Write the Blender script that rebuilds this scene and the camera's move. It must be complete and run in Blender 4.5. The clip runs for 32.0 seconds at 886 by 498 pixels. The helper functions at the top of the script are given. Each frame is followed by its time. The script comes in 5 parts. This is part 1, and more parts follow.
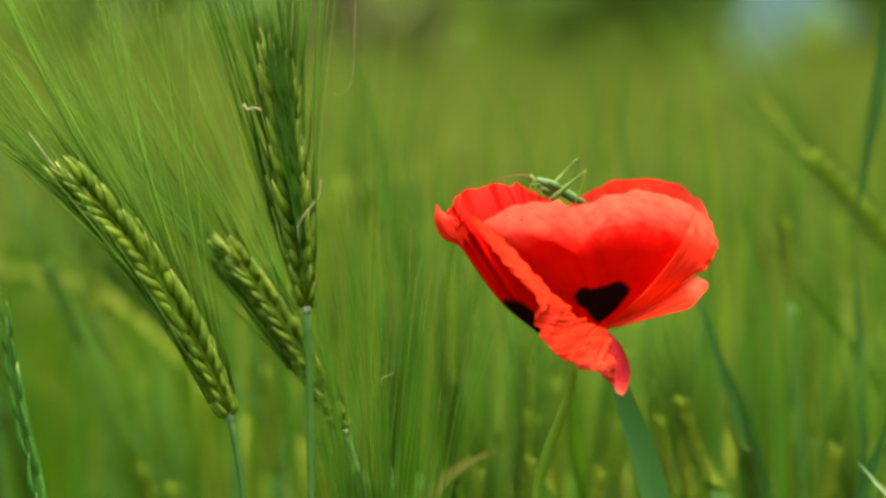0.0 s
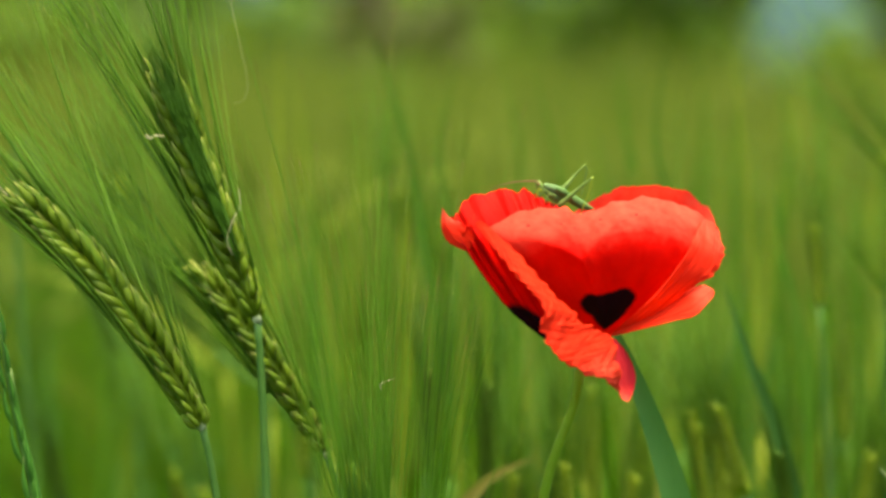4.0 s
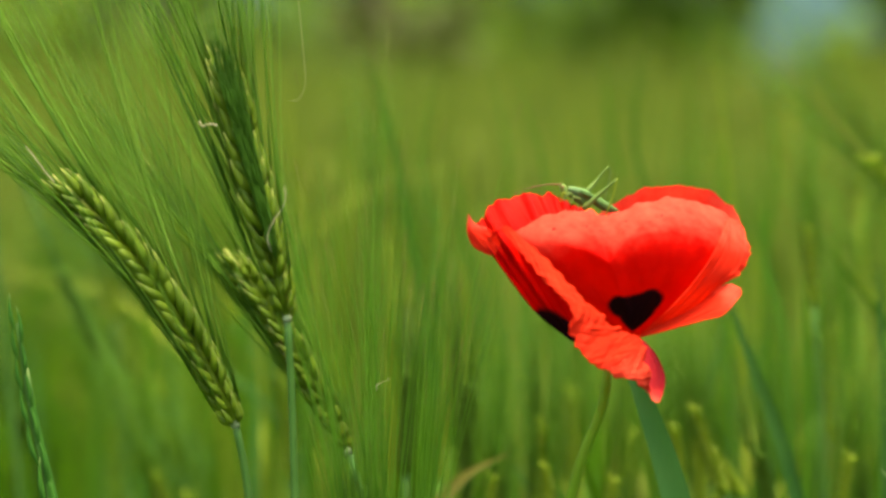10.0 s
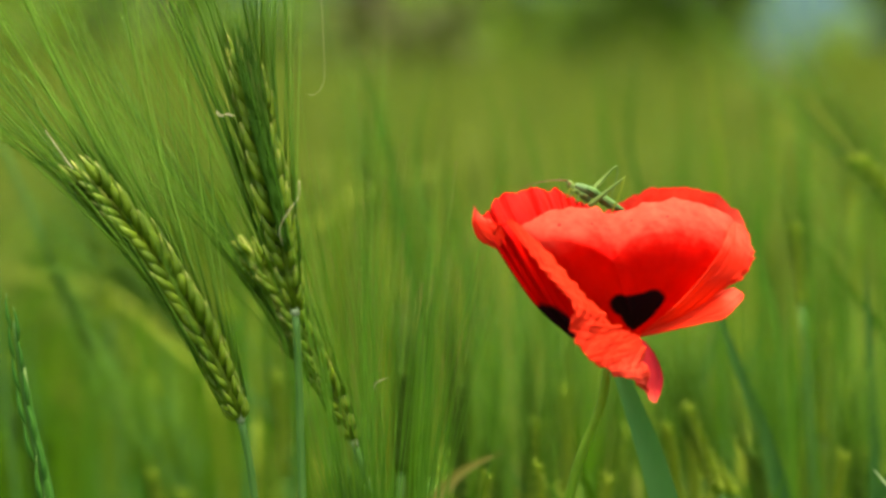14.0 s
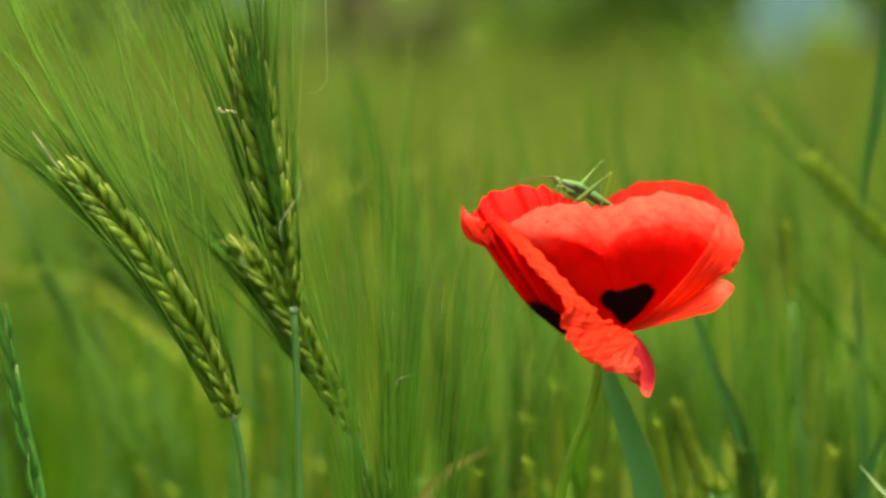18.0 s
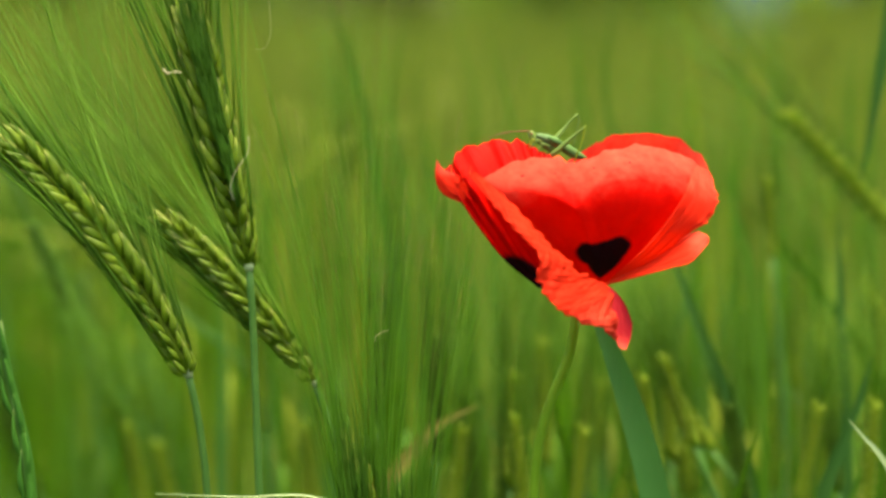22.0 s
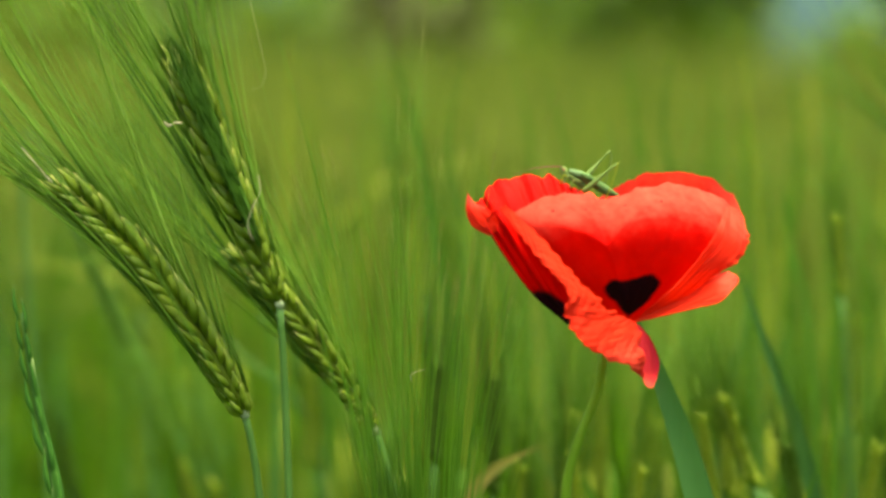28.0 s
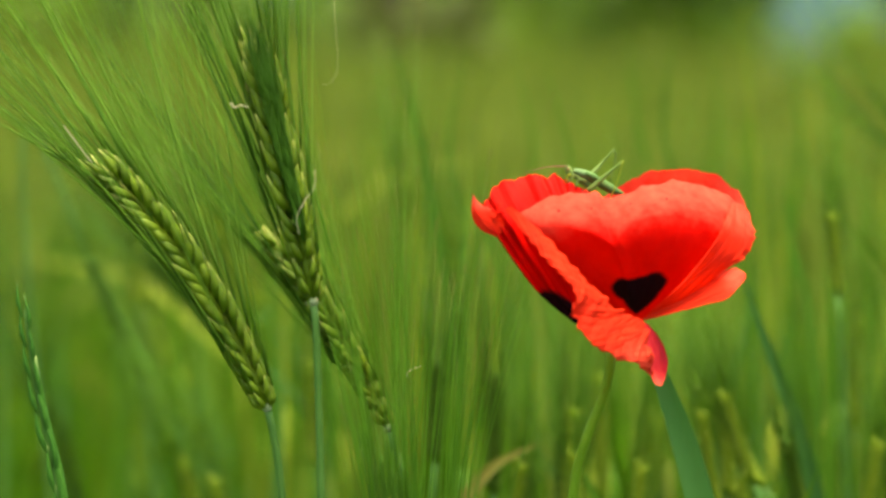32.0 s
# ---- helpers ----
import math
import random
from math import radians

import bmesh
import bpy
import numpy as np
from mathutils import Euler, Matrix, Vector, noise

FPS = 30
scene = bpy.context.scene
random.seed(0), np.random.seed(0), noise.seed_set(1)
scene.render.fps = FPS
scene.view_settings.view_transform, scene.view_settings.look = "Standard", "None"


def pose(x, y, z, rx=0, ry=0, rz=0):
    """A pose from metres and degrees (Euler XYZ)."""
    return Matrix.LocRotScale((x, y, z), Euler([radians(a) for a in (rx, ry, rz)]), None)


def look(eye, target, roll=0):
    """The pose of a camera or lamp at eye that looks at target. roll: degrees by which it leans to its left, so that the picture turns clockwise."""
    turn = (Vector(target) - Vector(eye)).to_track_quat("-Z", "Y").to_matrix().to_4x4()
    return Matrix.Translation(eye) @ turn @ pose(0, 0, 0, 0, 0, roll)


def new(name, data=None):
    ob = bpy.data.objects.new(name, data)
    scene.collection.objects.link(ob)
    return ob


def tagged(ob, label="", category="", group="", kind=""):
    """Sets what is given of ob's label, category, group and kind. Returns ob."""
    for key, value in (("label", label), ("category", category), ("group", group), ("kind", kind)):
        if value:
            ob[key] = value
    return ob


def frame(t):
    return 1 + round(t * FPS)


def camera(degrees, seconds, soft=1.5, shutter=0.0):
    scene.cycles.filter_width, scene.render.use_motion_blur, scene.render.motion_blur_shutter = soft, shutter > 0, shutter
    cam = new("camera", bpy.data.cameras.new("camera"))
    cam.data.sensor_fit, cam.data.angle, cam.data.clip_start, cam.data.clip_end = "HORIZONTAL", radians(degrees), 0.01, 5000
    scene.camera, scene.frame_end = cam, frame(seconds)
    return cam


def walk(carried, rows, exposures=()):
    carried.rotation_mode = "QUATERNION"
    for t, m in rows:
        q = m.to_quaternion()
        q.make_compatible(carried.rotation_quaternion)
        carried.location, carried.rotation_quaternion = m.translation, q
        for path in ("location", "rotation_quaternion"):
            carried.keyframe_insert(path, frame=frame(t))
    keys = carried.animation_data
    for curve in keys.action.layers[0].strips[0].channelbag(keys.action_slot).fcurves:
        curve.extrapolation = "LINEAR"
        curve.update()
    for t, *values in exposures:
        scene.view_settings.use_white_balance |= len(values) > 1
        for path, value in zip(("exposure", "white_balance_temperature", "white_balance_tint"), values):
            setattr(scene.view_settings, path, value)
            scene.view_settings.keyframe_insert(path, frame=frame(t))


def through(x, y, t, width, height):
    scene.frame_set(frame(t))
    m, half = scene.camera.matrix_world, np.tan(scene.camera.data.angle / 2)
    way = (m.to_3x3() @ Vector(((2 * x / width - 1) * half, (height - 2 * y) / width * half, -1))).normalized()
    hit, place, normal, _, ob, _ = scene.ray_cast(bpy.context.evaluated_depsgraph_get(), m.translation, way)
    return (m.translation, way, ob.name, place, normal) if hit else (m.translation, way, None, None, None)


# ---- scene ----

cam = camera(20.0, 32.0, soft=3.1, shutter=0.5)
cam.data.dof.use_dof = True
cam.data.dof.focus_distance = 0.637
cam.data.dof.aperture_fstop = 8.0
cam.data.dof.aperture_blades = 0
EYE = (0.0, 0.0, 0.70)

# seconds, tilt and turn of the lens in degrees
walk(cam, [(t, pose(*EYE, 90 + tilt, 0, turn)) for t, tilt, turn in [
    (0, -3.099, -0.029), (0.5, -3.108, -0.148), (1, -3.118, -0.103), (1.5, -3.068, 0.143), (2, -2.98, 0.439), (2.5, -2.961, 0.469),
    (4.5, -2.98, 0.459), (5, -2.97, 0.474), (5.5, -2.921, 0.592), (6, -2.822, 0.805), (6.5, -2.762, 0.903), (7, -2.762, 0.937), (7.5, -2.713, 0.908),
    (8, -2.664, 0.952), (8.5, -2.655, 0.927), (9, -2.675, 0.814), (9.5, -2.832, 0.691), (10, -2.96, 0.508), (10.5, -2.97, 0.341), (11, -3.02, 0.084),
    (11.5, -3.158, -0.212), (12, -3.276, -0.404), (12.5, -3.345, -0.064), (13, -3.296, 0.247), (13.5, -3.138, 0.425), (14, -2.99, 0.484),
    (14.5, -2.941, 0.331), (16.5, -3.099, 0.271), (17, -3.049, 0.523), (17.5, -3.079, 0.459), (18, -3.059, 0.227), (18.5, -2.99, 0.168), (19, -3, 0),
    (19.5, -2.99, -0.049), (20, -2.999, -0.138), (20.5, -3.099, -0.261), (21, -3.236, -0.291), (21.5, -3.621, -0.236), (22, -4.075, -0.187),
    (22.5, -4.203, 0.001), (23, -4.134, -0.034), (23.5, -4.016, 0.001), (24, -3.818, -0.109), (24.5, -3.691, -0.089), (25, -3.651, 0.035),
    (25.5, -3.651, 0.326), (27.5, -3.256, 0.942), (28, -3.187, 0.834), (28.5, -3.168, 0.75), (29, -3.158, 0.953), (29.5, -3.128, 1.283),
    (30, -3.088, 1.436), (30.5, -3.158, 1.248), (31, -3.227, 0.992), (31.5, -3.236, 0.888), (32, -3.246, 0.888),
]], exposures=[(0.0, 1.76, 7450, 4), (21.0, 1.76, 7450, 4), (25.0, 1.84, 7450, 4), (32.0, 1.83, 7450, 4)])

# ---- light ----
SUN_DIR = Vector((0.06, -0.10, 0.99)).normalized()      # towards the sun, veiled by thin cloud
world = bpy.data.worlds.new("sky")
scene.world = world
world.use_nodes = True
wn = world.node_tree
sky = wn.nodes.new("ShaderNodeTexSky")
sky.sky_type, sky.sun_disc = "NISHITA", False
sky.sun_elevation = math.asin(SUN_DIR.z)
sky.sun_rotation = math.atan2(SUN_DIR.x, SUN_DIR.y)
sky.air_density, sky.dust_density = 1.0, 6.0
wn.links.new(sky.outputs[0], wn.nodes["Background"].inputs[0])
wn.nodes["Background"].inputs[1].default_value = 0.15
sun = new("sun", bpy.data.lights.new("sun", "SUN"))
sun.data.energy, sun.data.angle, sun.data.color = 2.7, radians(22), (1.0, 0.94, 0.70)
sun.matrix_world = look((0, 0, 5), Vector((0, 0, 5)) - SUN_DIR)


# ---- materials ----
class Mat:
    """A node material with a few short ways to wire it."""

    def __init__(self, name, rough=0.5, spec=0.4):
        self.m = bpy.data.materials.new(name)
        self.m.use_nodes = True
        self.t = self.m.node_tree
        self.p = self.t.nodes["Principled BSDF"]
        self.out = self.t.nodes["Material Output"]
        self.p.inputs["Roughness"].default_value = rough
        self.p.inputs["Specular IOR Level"].default_value = spec

    def node(self, kind, **values):
        n = self.t.nodes.new(kind)
        for k, v in values.items():
            n.inputs[k.replace("_", " ")].default_value = v
        return n

    def link(self, a, b):
        self.t.links.new(a, b)

    def coords(self, what="Object", scale=(1, 1, 1)):
        c = self.t.nodes.new("ShaderNodeTexCoord")
        mp = self.t.nodes.new("ShaderNodeMapping")
        mp.inputs["Scale"].default_value = scale
        self.link(c.outputs[what], mp.inputs["Vector"])
        return mp.outputs[0]

    def noise(self, vec, scale, detail=3.0, rough=0.6):
        n = self.node("ShaderNodeTexNoise", Scale=scale, Detail=detail, Roughness=rough)
        self.link(vec, n.inputs["Vector"])
        return n.outputs["Fac"]

    def ramp(self, fac, stops):
        r = self.t.nodes.new("ShaderNodeValToRGB")
        el = r.color_ramp.elements
        while len(el) < len(stops):
            el.new(0.5)
        for e, (at, col) in zip(el, stops):
            e.position, e.color = at, (*col, 1)
        self.link(fac, r.inputs[0])
        return r.outputs[0]

    def mix(self, fac, a, b, mode="MIX"):
        n = self.t.nodes.new("ShaderNodeMix")
        n.data_type, n.blend_type = "RGBA", mode
        for sock, v in ((n.inputs[0], fac), (n.inputs[6], a), (n.inputs[7], b)):
            if isinstance(v, (int, float)):
                sock.default_value = v
            elif isinstance(v, tuple):
                sock.default_value = (*v, 1)
            else:
                self.link(v, sock)
        return n.outputs[2]

    def math(self, op, a, b=0.0, clamp=False):
        n = self.t.nodes.new("ShaderNodeMath")
        n.operation, n.use_clamp = op, clamp
        for sock, v in ((n.inputs[0], a), (n.inputs[1], b)):
            if isinstance(v, (int, float)):
                sock.default_value = v
            else:
                self.link(v, sock)
        return n.outputs[0]

    def bump(self, height, strength=0.3, distance=0.001):
        b = self.node("ShaderNodeBump", Strength=strength, Distance=distance)
        self.link(height, b.inputs["Height"])
        self.link(b.outputs[0], self.p.inputs["Normal"])
        return b.outputs[0]

    def colour(self, c, through=0.0, through_tint=(1, 1, 1)):
        """Base colour, and the share of light that shines through the thin tissue."""
        if isinstance(c, tuple):
            self.p.inputs["Base Color"].default_value = (*c, 1)
        else:
            self.link(c, self.p.inputs["Base Color"])
        if through > 0:
            tr = self.t.nodes.new("ShaderNodeBsdfTranslucent")
            self.link(self.mix(1.0, c, through_tint, "MULTIPLY"), tr.inputs[0])
            mx = self.t.nodes.new("ShaderNodeMixShader")
            mx.inputs[0].default_value = through
            self.link(self.p.outputs[0], mx.inputs[1])
            self.link(tr.outputs[0], mx.inputs[2])
            self.link(mx.outputs[0], self.out.inputs[0])
        return self.m


def tissue(name, dark, light, through=0.3, rough=0.5, size=60.0, grain=(1, 1, 0.08), varied=0.5, tip=None, tip_from=0.86, spec=0.14):
    """Plant tissue: blotches, fine fibres along the length, and a shade of its own for each piece."""
    s = Mat(name, rough, spec)
    v = s.coords()
    big = s.noise(v, size, 2.0)
    fine = s.noise(s.coords(scale=grain), size * 40, 2.0)
    inf = s.t.nodes.new("ShaderNodeObjectInfo")
    geo = s.t.nodes.new("ShaderNodeNewGeometry")
    own = s.math("ADD", s.math("MULTIPLY", inf.outputs["Random"], 0.5), s.math("MULTIPLY", geo.outputs["Random Per Island"], 0.5))
    f = s.math("ADD", s.math("MULTIPLY", big, 0.6), s.math("MULTIPLY", fine, 0.25))
    f = s.math("ADD", f, s.math("MULTIPLY", s.math("SUBTRACT", own, 0.45), varied), True)
    c = s.ramp(f, [(0.15, dark), (0.75, light)])
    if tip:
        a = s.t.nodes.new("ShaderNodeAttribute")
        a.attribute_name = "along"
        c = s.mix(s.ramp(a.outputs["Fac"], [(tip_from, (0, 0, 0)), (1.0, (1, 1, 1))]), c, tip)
    s.bump(fine, 0.25, 0.0004)
    return s.colour(c, through, (1.0, 1.0, 0.55))


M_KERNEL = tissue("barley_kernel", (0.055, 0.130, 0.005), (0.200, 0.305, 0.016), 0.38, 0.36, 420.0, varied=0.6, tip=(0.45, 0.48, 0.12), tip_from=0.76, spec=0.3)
M_AWN = tissue("barley_awn", (0.095, 0.23, 0.020), (0.20, 0.375, 0.045), 0.5, 0.5, 90.0, tip=(0.27, 0.25, 0.05), tip_from=0.92)
M_BRUSHAWN = tissue("brown_tipped_awn", (0.07, 0.21, 0.012), (0.17, 0.38, 0.035), 0.45, 0.5, 90.0, tip=(0.12, 0.085, 0.02), tip_from=0.82)
# awn green darkened: the shade within dense bundles is put into the colour
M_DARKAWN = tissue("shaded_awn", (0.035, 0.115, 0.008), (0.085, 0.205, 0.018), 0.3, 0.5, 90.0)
M_STEM = tissue("barley_stem", (0.038, 0.125, 0.020), (0.095, 0.21, 0.042), 0.15, 0.45, 120.0)
M_LEAF = tissue("barley_leaf", (0.052, 0.16, 0.010), (0.105, 0.23, 0.020), 0.5, 0.45, 40.0)
M_DEEPLEAF = tissue("deep_green_leaf", (0.018, 0.075, 0.012), (0.050, 0.140, 0.024), 0.15, 0.5, 40.0)
M_BLUELEAF = tissue("blue_green_leaf", (0.04, 0.155, 0.03), (0.085, 0.22, 0.052), 0.35, 0.45, 40.0)
M_PLAIN = tissue("soft_ear", (0.17, 0.31, 0.016), (0.29, 0.42, 0.03), 0.6, 0.6, 120.0, tip=(0.46, 0.55, 0.10), tip_from=0.55)
# darker copy of the ear colour, with the shade on those ears painted in
M_SHADEDEAR = tissue("shaded_ear", (0.028, 0.085, 0.006), (0.075, 0.160, 0.012), 0.35, 0.6, 120.0, tip=(0.13, 0.22, 0.03), tip_from=0.7)
M_PALELEAF = tissue("yellowing_leaf", (0.16, 0.24, 0.015), (0.30, 0.36, 0.04), 0.45, 0.6, 40.0)
M_BROWNTREE = tissue("brown_leaf", (0.036, 0.054, 0.014), (0.095, 0.115, 0.036), 0.3, 0.6, 2.0, (1, 1, 1))
M_DRYLEAF = tissue("withered_leaf", (0.17, 0.17, 0.035), (0.30, 0.27, 0.065), 0.3, 0.6, 60.0)
M_FIELD = tissue("field_green", (0.034, 0.110, 0.004), (0.068, 0.168, 0.008), 0.62, 0.7, 14.0, varied=0.6, spec=0.1)
M_LOWTOP = tissue("low_field_ears", (0.040, 0.106, 0.004), (0.100, 0.180, 0.010), 0.5, 0.7, 14.0, varied=0.6, spec=0.1)
M_FIELDTOP = tissue("field_ears", (0.090, 0.150, 0.015), (0.212, 0.268, 0.042), 0.5, 0.7, 14.0, varied=0.6)
M_POPPYSTEM = tissue("poppy_stem", (0.13, 0.28, 0.014), (0.25, 0.43, 0.030), 0.35, 0.5, 150.0)
M_WHITELEAF = tissue("bleached_leaf", (0.22, 0.34, 0.14), (0.42, 0.52, 0.28), 0.4, 0.5, 120.0)
M_SPIKE = tissue("grass_spike", (0.022, 0.10, 0.010), (0.065, 0.20, 0.022), 0.12, 0.6, 200.0, tip=(0.28, 0.40, 0.13), tip_from=0.84, spec=0.12)
M_HUSK = tissue("pale_dry_husk", (0.38, 0.36, 0.2), (0.62, 0.58, 0.38), 0.3, 0.4, 200.0)
M_HOPPERBODY = tissue("insect_dark_green", (0.05, 0.12, 0.03), (0.13, 0.24, 0.07), 0.12, 0.75, 500.0, varied=0.35)
M_HOPPER = tissue("insect_green", (0.085, 0.16, 0.03), (0.19, 0.28, 0.075), 0.2, 0.7, 300.0, varied=0.35)
M_HOPPERBACK = tissue("insect_grey_green", (0.075, 0.155, 0.055), (0.17, 0.27, 0.11), 0.12, 0.75, 500.0, varied=0.3)
M_FEELER = tissue("insect_brown", (0.16, 0.07, 0.03), (0.30, 0.14, 0.07), 0.1, 0.5, 300.0)
M_TREE = tissue("tree_leaf", (0.065, 0.14, 0.016), (0.18, 0.29, 0.036), 0.5, 0.5, 2.0, (1, 1, 1))
M_DARKTREE = tissue("dark_tree_leaf", (0.026, 0.070, 0.007), (0.085, 0.165, 0.017), 0.35, 0.5, 2.0, (1, 1, 1))
M_BARK = tissue("bark", (0.05, 0.04, 0.03), (0.14, 0.11, 0.08), 0.0, 0.9, 6.0, (1, 1, 0.2))


def make_soil():
    s = Mat("soil_and_grass", 0.95, 0.1)
    v = s.coords()
    f = s.math("ADD", s.math("MULTIPLY", s.noise(v, 0.6, 4.0), 0.6), s.math("MULTIPLY", s.noise(v, 30.0, 5.0), 0.4))
    s.bump(s.noise(v, 60.0, 6.0), 0.8, 0.02)
    return s.colour(s.ramp(f, [(0.35, (0.03, 0.065, 0.010)), (0.6, (0.06, 0.11, 0.02)), (0.75, (0.08, 0.065, 0.035))]))


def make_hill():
    s = Mat("haze_tinted_woods", 1.0, 0.0)
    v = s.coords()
    # distance haze painted into the woods as blue-grey
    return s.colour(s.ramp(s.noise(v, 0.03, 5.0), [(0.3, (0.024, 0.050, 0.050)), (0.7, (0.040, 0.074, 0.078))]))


M_SOIL, M_HILL = make_soil(), make_hill()


def make_petal(name, blots=(), along=(26, 2.2), relief=0.55, orange=0.0, thin=0.42, red=(0.56, 0.81), pink=0.0):
    """Thin crumpled poppy tissue; blots: places of the black marks, over the petal's width and height."""
    s = Mat(name, 0.62, 0.03)
    folds = s.noise(s.coords("UV", (*along, 1)), 1.0, 3.0)
    fine = s.noise(s.coords("UV", (along[0] * 4.6, along[1] * 5, 1)), 1.0, 2.0)
    big = s.noise(s.coords(), 90.0, 3.0)
    f = s.math("ADD", s.math("MULTIPLY", big, 0.6), s.math("MULTIPLY", folds, 0.4))
    # orange: the brighter tone of lit folds, put into the petal colour
    c = s.ramp(f, [(0.3, (red[0] + 0.10 * min(1, 1.6 * orange), 0.0003 + 0.016 * orange + 0.008 * pink, 0.0018 + 0.006 * orange + 0.02 * pink)), (0.7, (red[1] + 0.03 * min(1, 1.6 * orange), 0.0015 + 0.042 * orange + 0.014 * pink, 0.0035 + 0.016 * orange + 0.035 * pink))])
    edge = s.noise(s.coords("UV", (9, 9, 1)), 1.0, 3.0)
    mottle = s.noise(s.coords(), 420.0, 3.0)
    c = s.mix(s.math("MULTIPLY", s.ramp(mottle, [(0.48, (0, 0, 0)), (0.7, (1, 1, 1))]), 0.02 + 0.36 * orange), c, (0.84, 0.03, 0.010))
    # sky light on the turned-up lip is painted in, paler towards the rim
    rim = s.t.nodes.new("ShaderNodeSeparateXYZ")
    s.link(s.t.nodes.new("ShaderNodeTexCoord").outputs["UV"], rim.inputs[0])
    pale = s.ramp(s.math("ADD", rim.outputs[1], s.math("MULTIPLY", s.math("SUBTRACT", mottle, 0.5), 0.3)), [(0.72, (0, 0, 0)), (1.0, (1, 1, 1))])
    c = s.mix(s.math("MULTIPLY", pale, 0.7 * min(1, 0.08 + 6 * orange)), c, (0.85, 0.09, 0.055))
    # cloudy patches of the same painted light, near the rim only
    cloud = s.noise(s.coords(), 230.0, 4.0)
    lit_bloom = s.math("MULTIPLY", s.ramp(rim.outputs[1], [(0.70, (0, 0, 0)), (0.90, (1, 1, 1))]), s.ramp(cloud, [(0.36, (0, 0, 0)), (0.72, (1, 1, 1))]))
    c = s.mix(s.math("MULTIPLY", lit_bloom, 0.6 * min(1, 0.1 + 6 * orange)), c, (0.87, 0.125, 0.08))
    mask = None
    for u, v, size, tall in blots:
        mp = s.t.nodes.new("ShaderNodeMapping")
        mp.inputs["Location"].default_value = (-u, -v / tall, 0)
        mp.inputs["Scale"].default_value = (1, 1 / tall, 0)
        s.link(s.t.nodes.new("ShaderNodeTexCoord").outputs["UV"], mp.inputs["Vector"])
        ln = s.t.nodes.new("ShaderNodeVectorMath")
        ln.operation = "LENGTH"
        s.link(mp.outputs[0], ln.inputs[0])
        d = s.math("DIVIDE", s.math("ADD", ln.outputs["Value"], s.math("MULTIPLY", s.math("SUBTRACT", edge, 0.5), 0.25 * size)), size)
        mask = d if mask is None else s.math("MINIMUM", mask, d)
    if mask is not None:
        c = s.mix(s.ramp(mask, [(0.80, (0, 0, 0)), (1.04, (1, 1, 1))]), (0.008, 0.002, 0.004), c)
    s.bump(s.math("ADD", s.math("MULTIPLY", folds, 1.0), s.math("ADD", s.math("MULTIPLY", fine, 0.35), s.math("MULTIPLY", mottle, 0.35))), relief, 0.0012)
    s.p.inputs["Sheen Weight"].default_value = 0.02 + 0.06 * orange
    s.p.inputs["Sheen Tint"].default_value = (1.0, 0.40, 0.13, 1)
    return s.colour(c, thin, (0.95, 0.4, 0.3))


# ---- mesh helpers ----
F = 784 / math.tan(radians(10))


def sheet(u, v, y=0.64):
    """A place at depth y behind pixel u, v of the camera's resting view (about 0.14 mm each at the flower)."""
    return Vector(((u - 784) / F * y, y, EYE[2] - y * (math.tan(radians(3)) + (v - 441) / F)))


def spline(points, n):
    """n + 1 places on a smooth curve through the points."""
    p = [Vector(q) for q in points]
    p = [2 * p[0] - p[1]] + p + [2 * p[-1] - p[-2]]
    knots = [0.0]
    for a, b in zip(p, p[1:]):
        knots.append(knots[-1] + max(1e-6, (b - a).length) ** 0.5)
    out = []
    k = 1
    for i in range(n + 1):
        t = knots[1] + (knots[-2] - knots[1]) * i / n
        while k < len(p) - 3 and t > knots[k + 1]:
            k += 1
        t0, t1, t2, t3 = knots[k - 1:k + 3]
        a, b, c, d = p[k - 1:k + 3]
        a1 = a * ((t1 - t) / (t1 - t0)) + b * ((t - t0) / (t1 - t0))
        a2 = b * ((t2 - t) / (t2 - t1)) + c * ((t - t1) / (t2 - t1))
        a3 = c * ((t3 - t) / (t3 - t2)) + d * ((t - t2) / (t3 - t2))
        b1 = a1 * ((t2 - t) / (t2 - t0)) + a2 * ((t - t0) / (t2 - t0))
        b2 = a2 * ((t3 - t) / (t3 - t1)) + a3 * ((t - t1) / (t3 - t1))
        out.append(b1 * ((t2 - t) / (t2 - t1)) + b2 * ((t - t1) / (t2 - t1)))
    return out


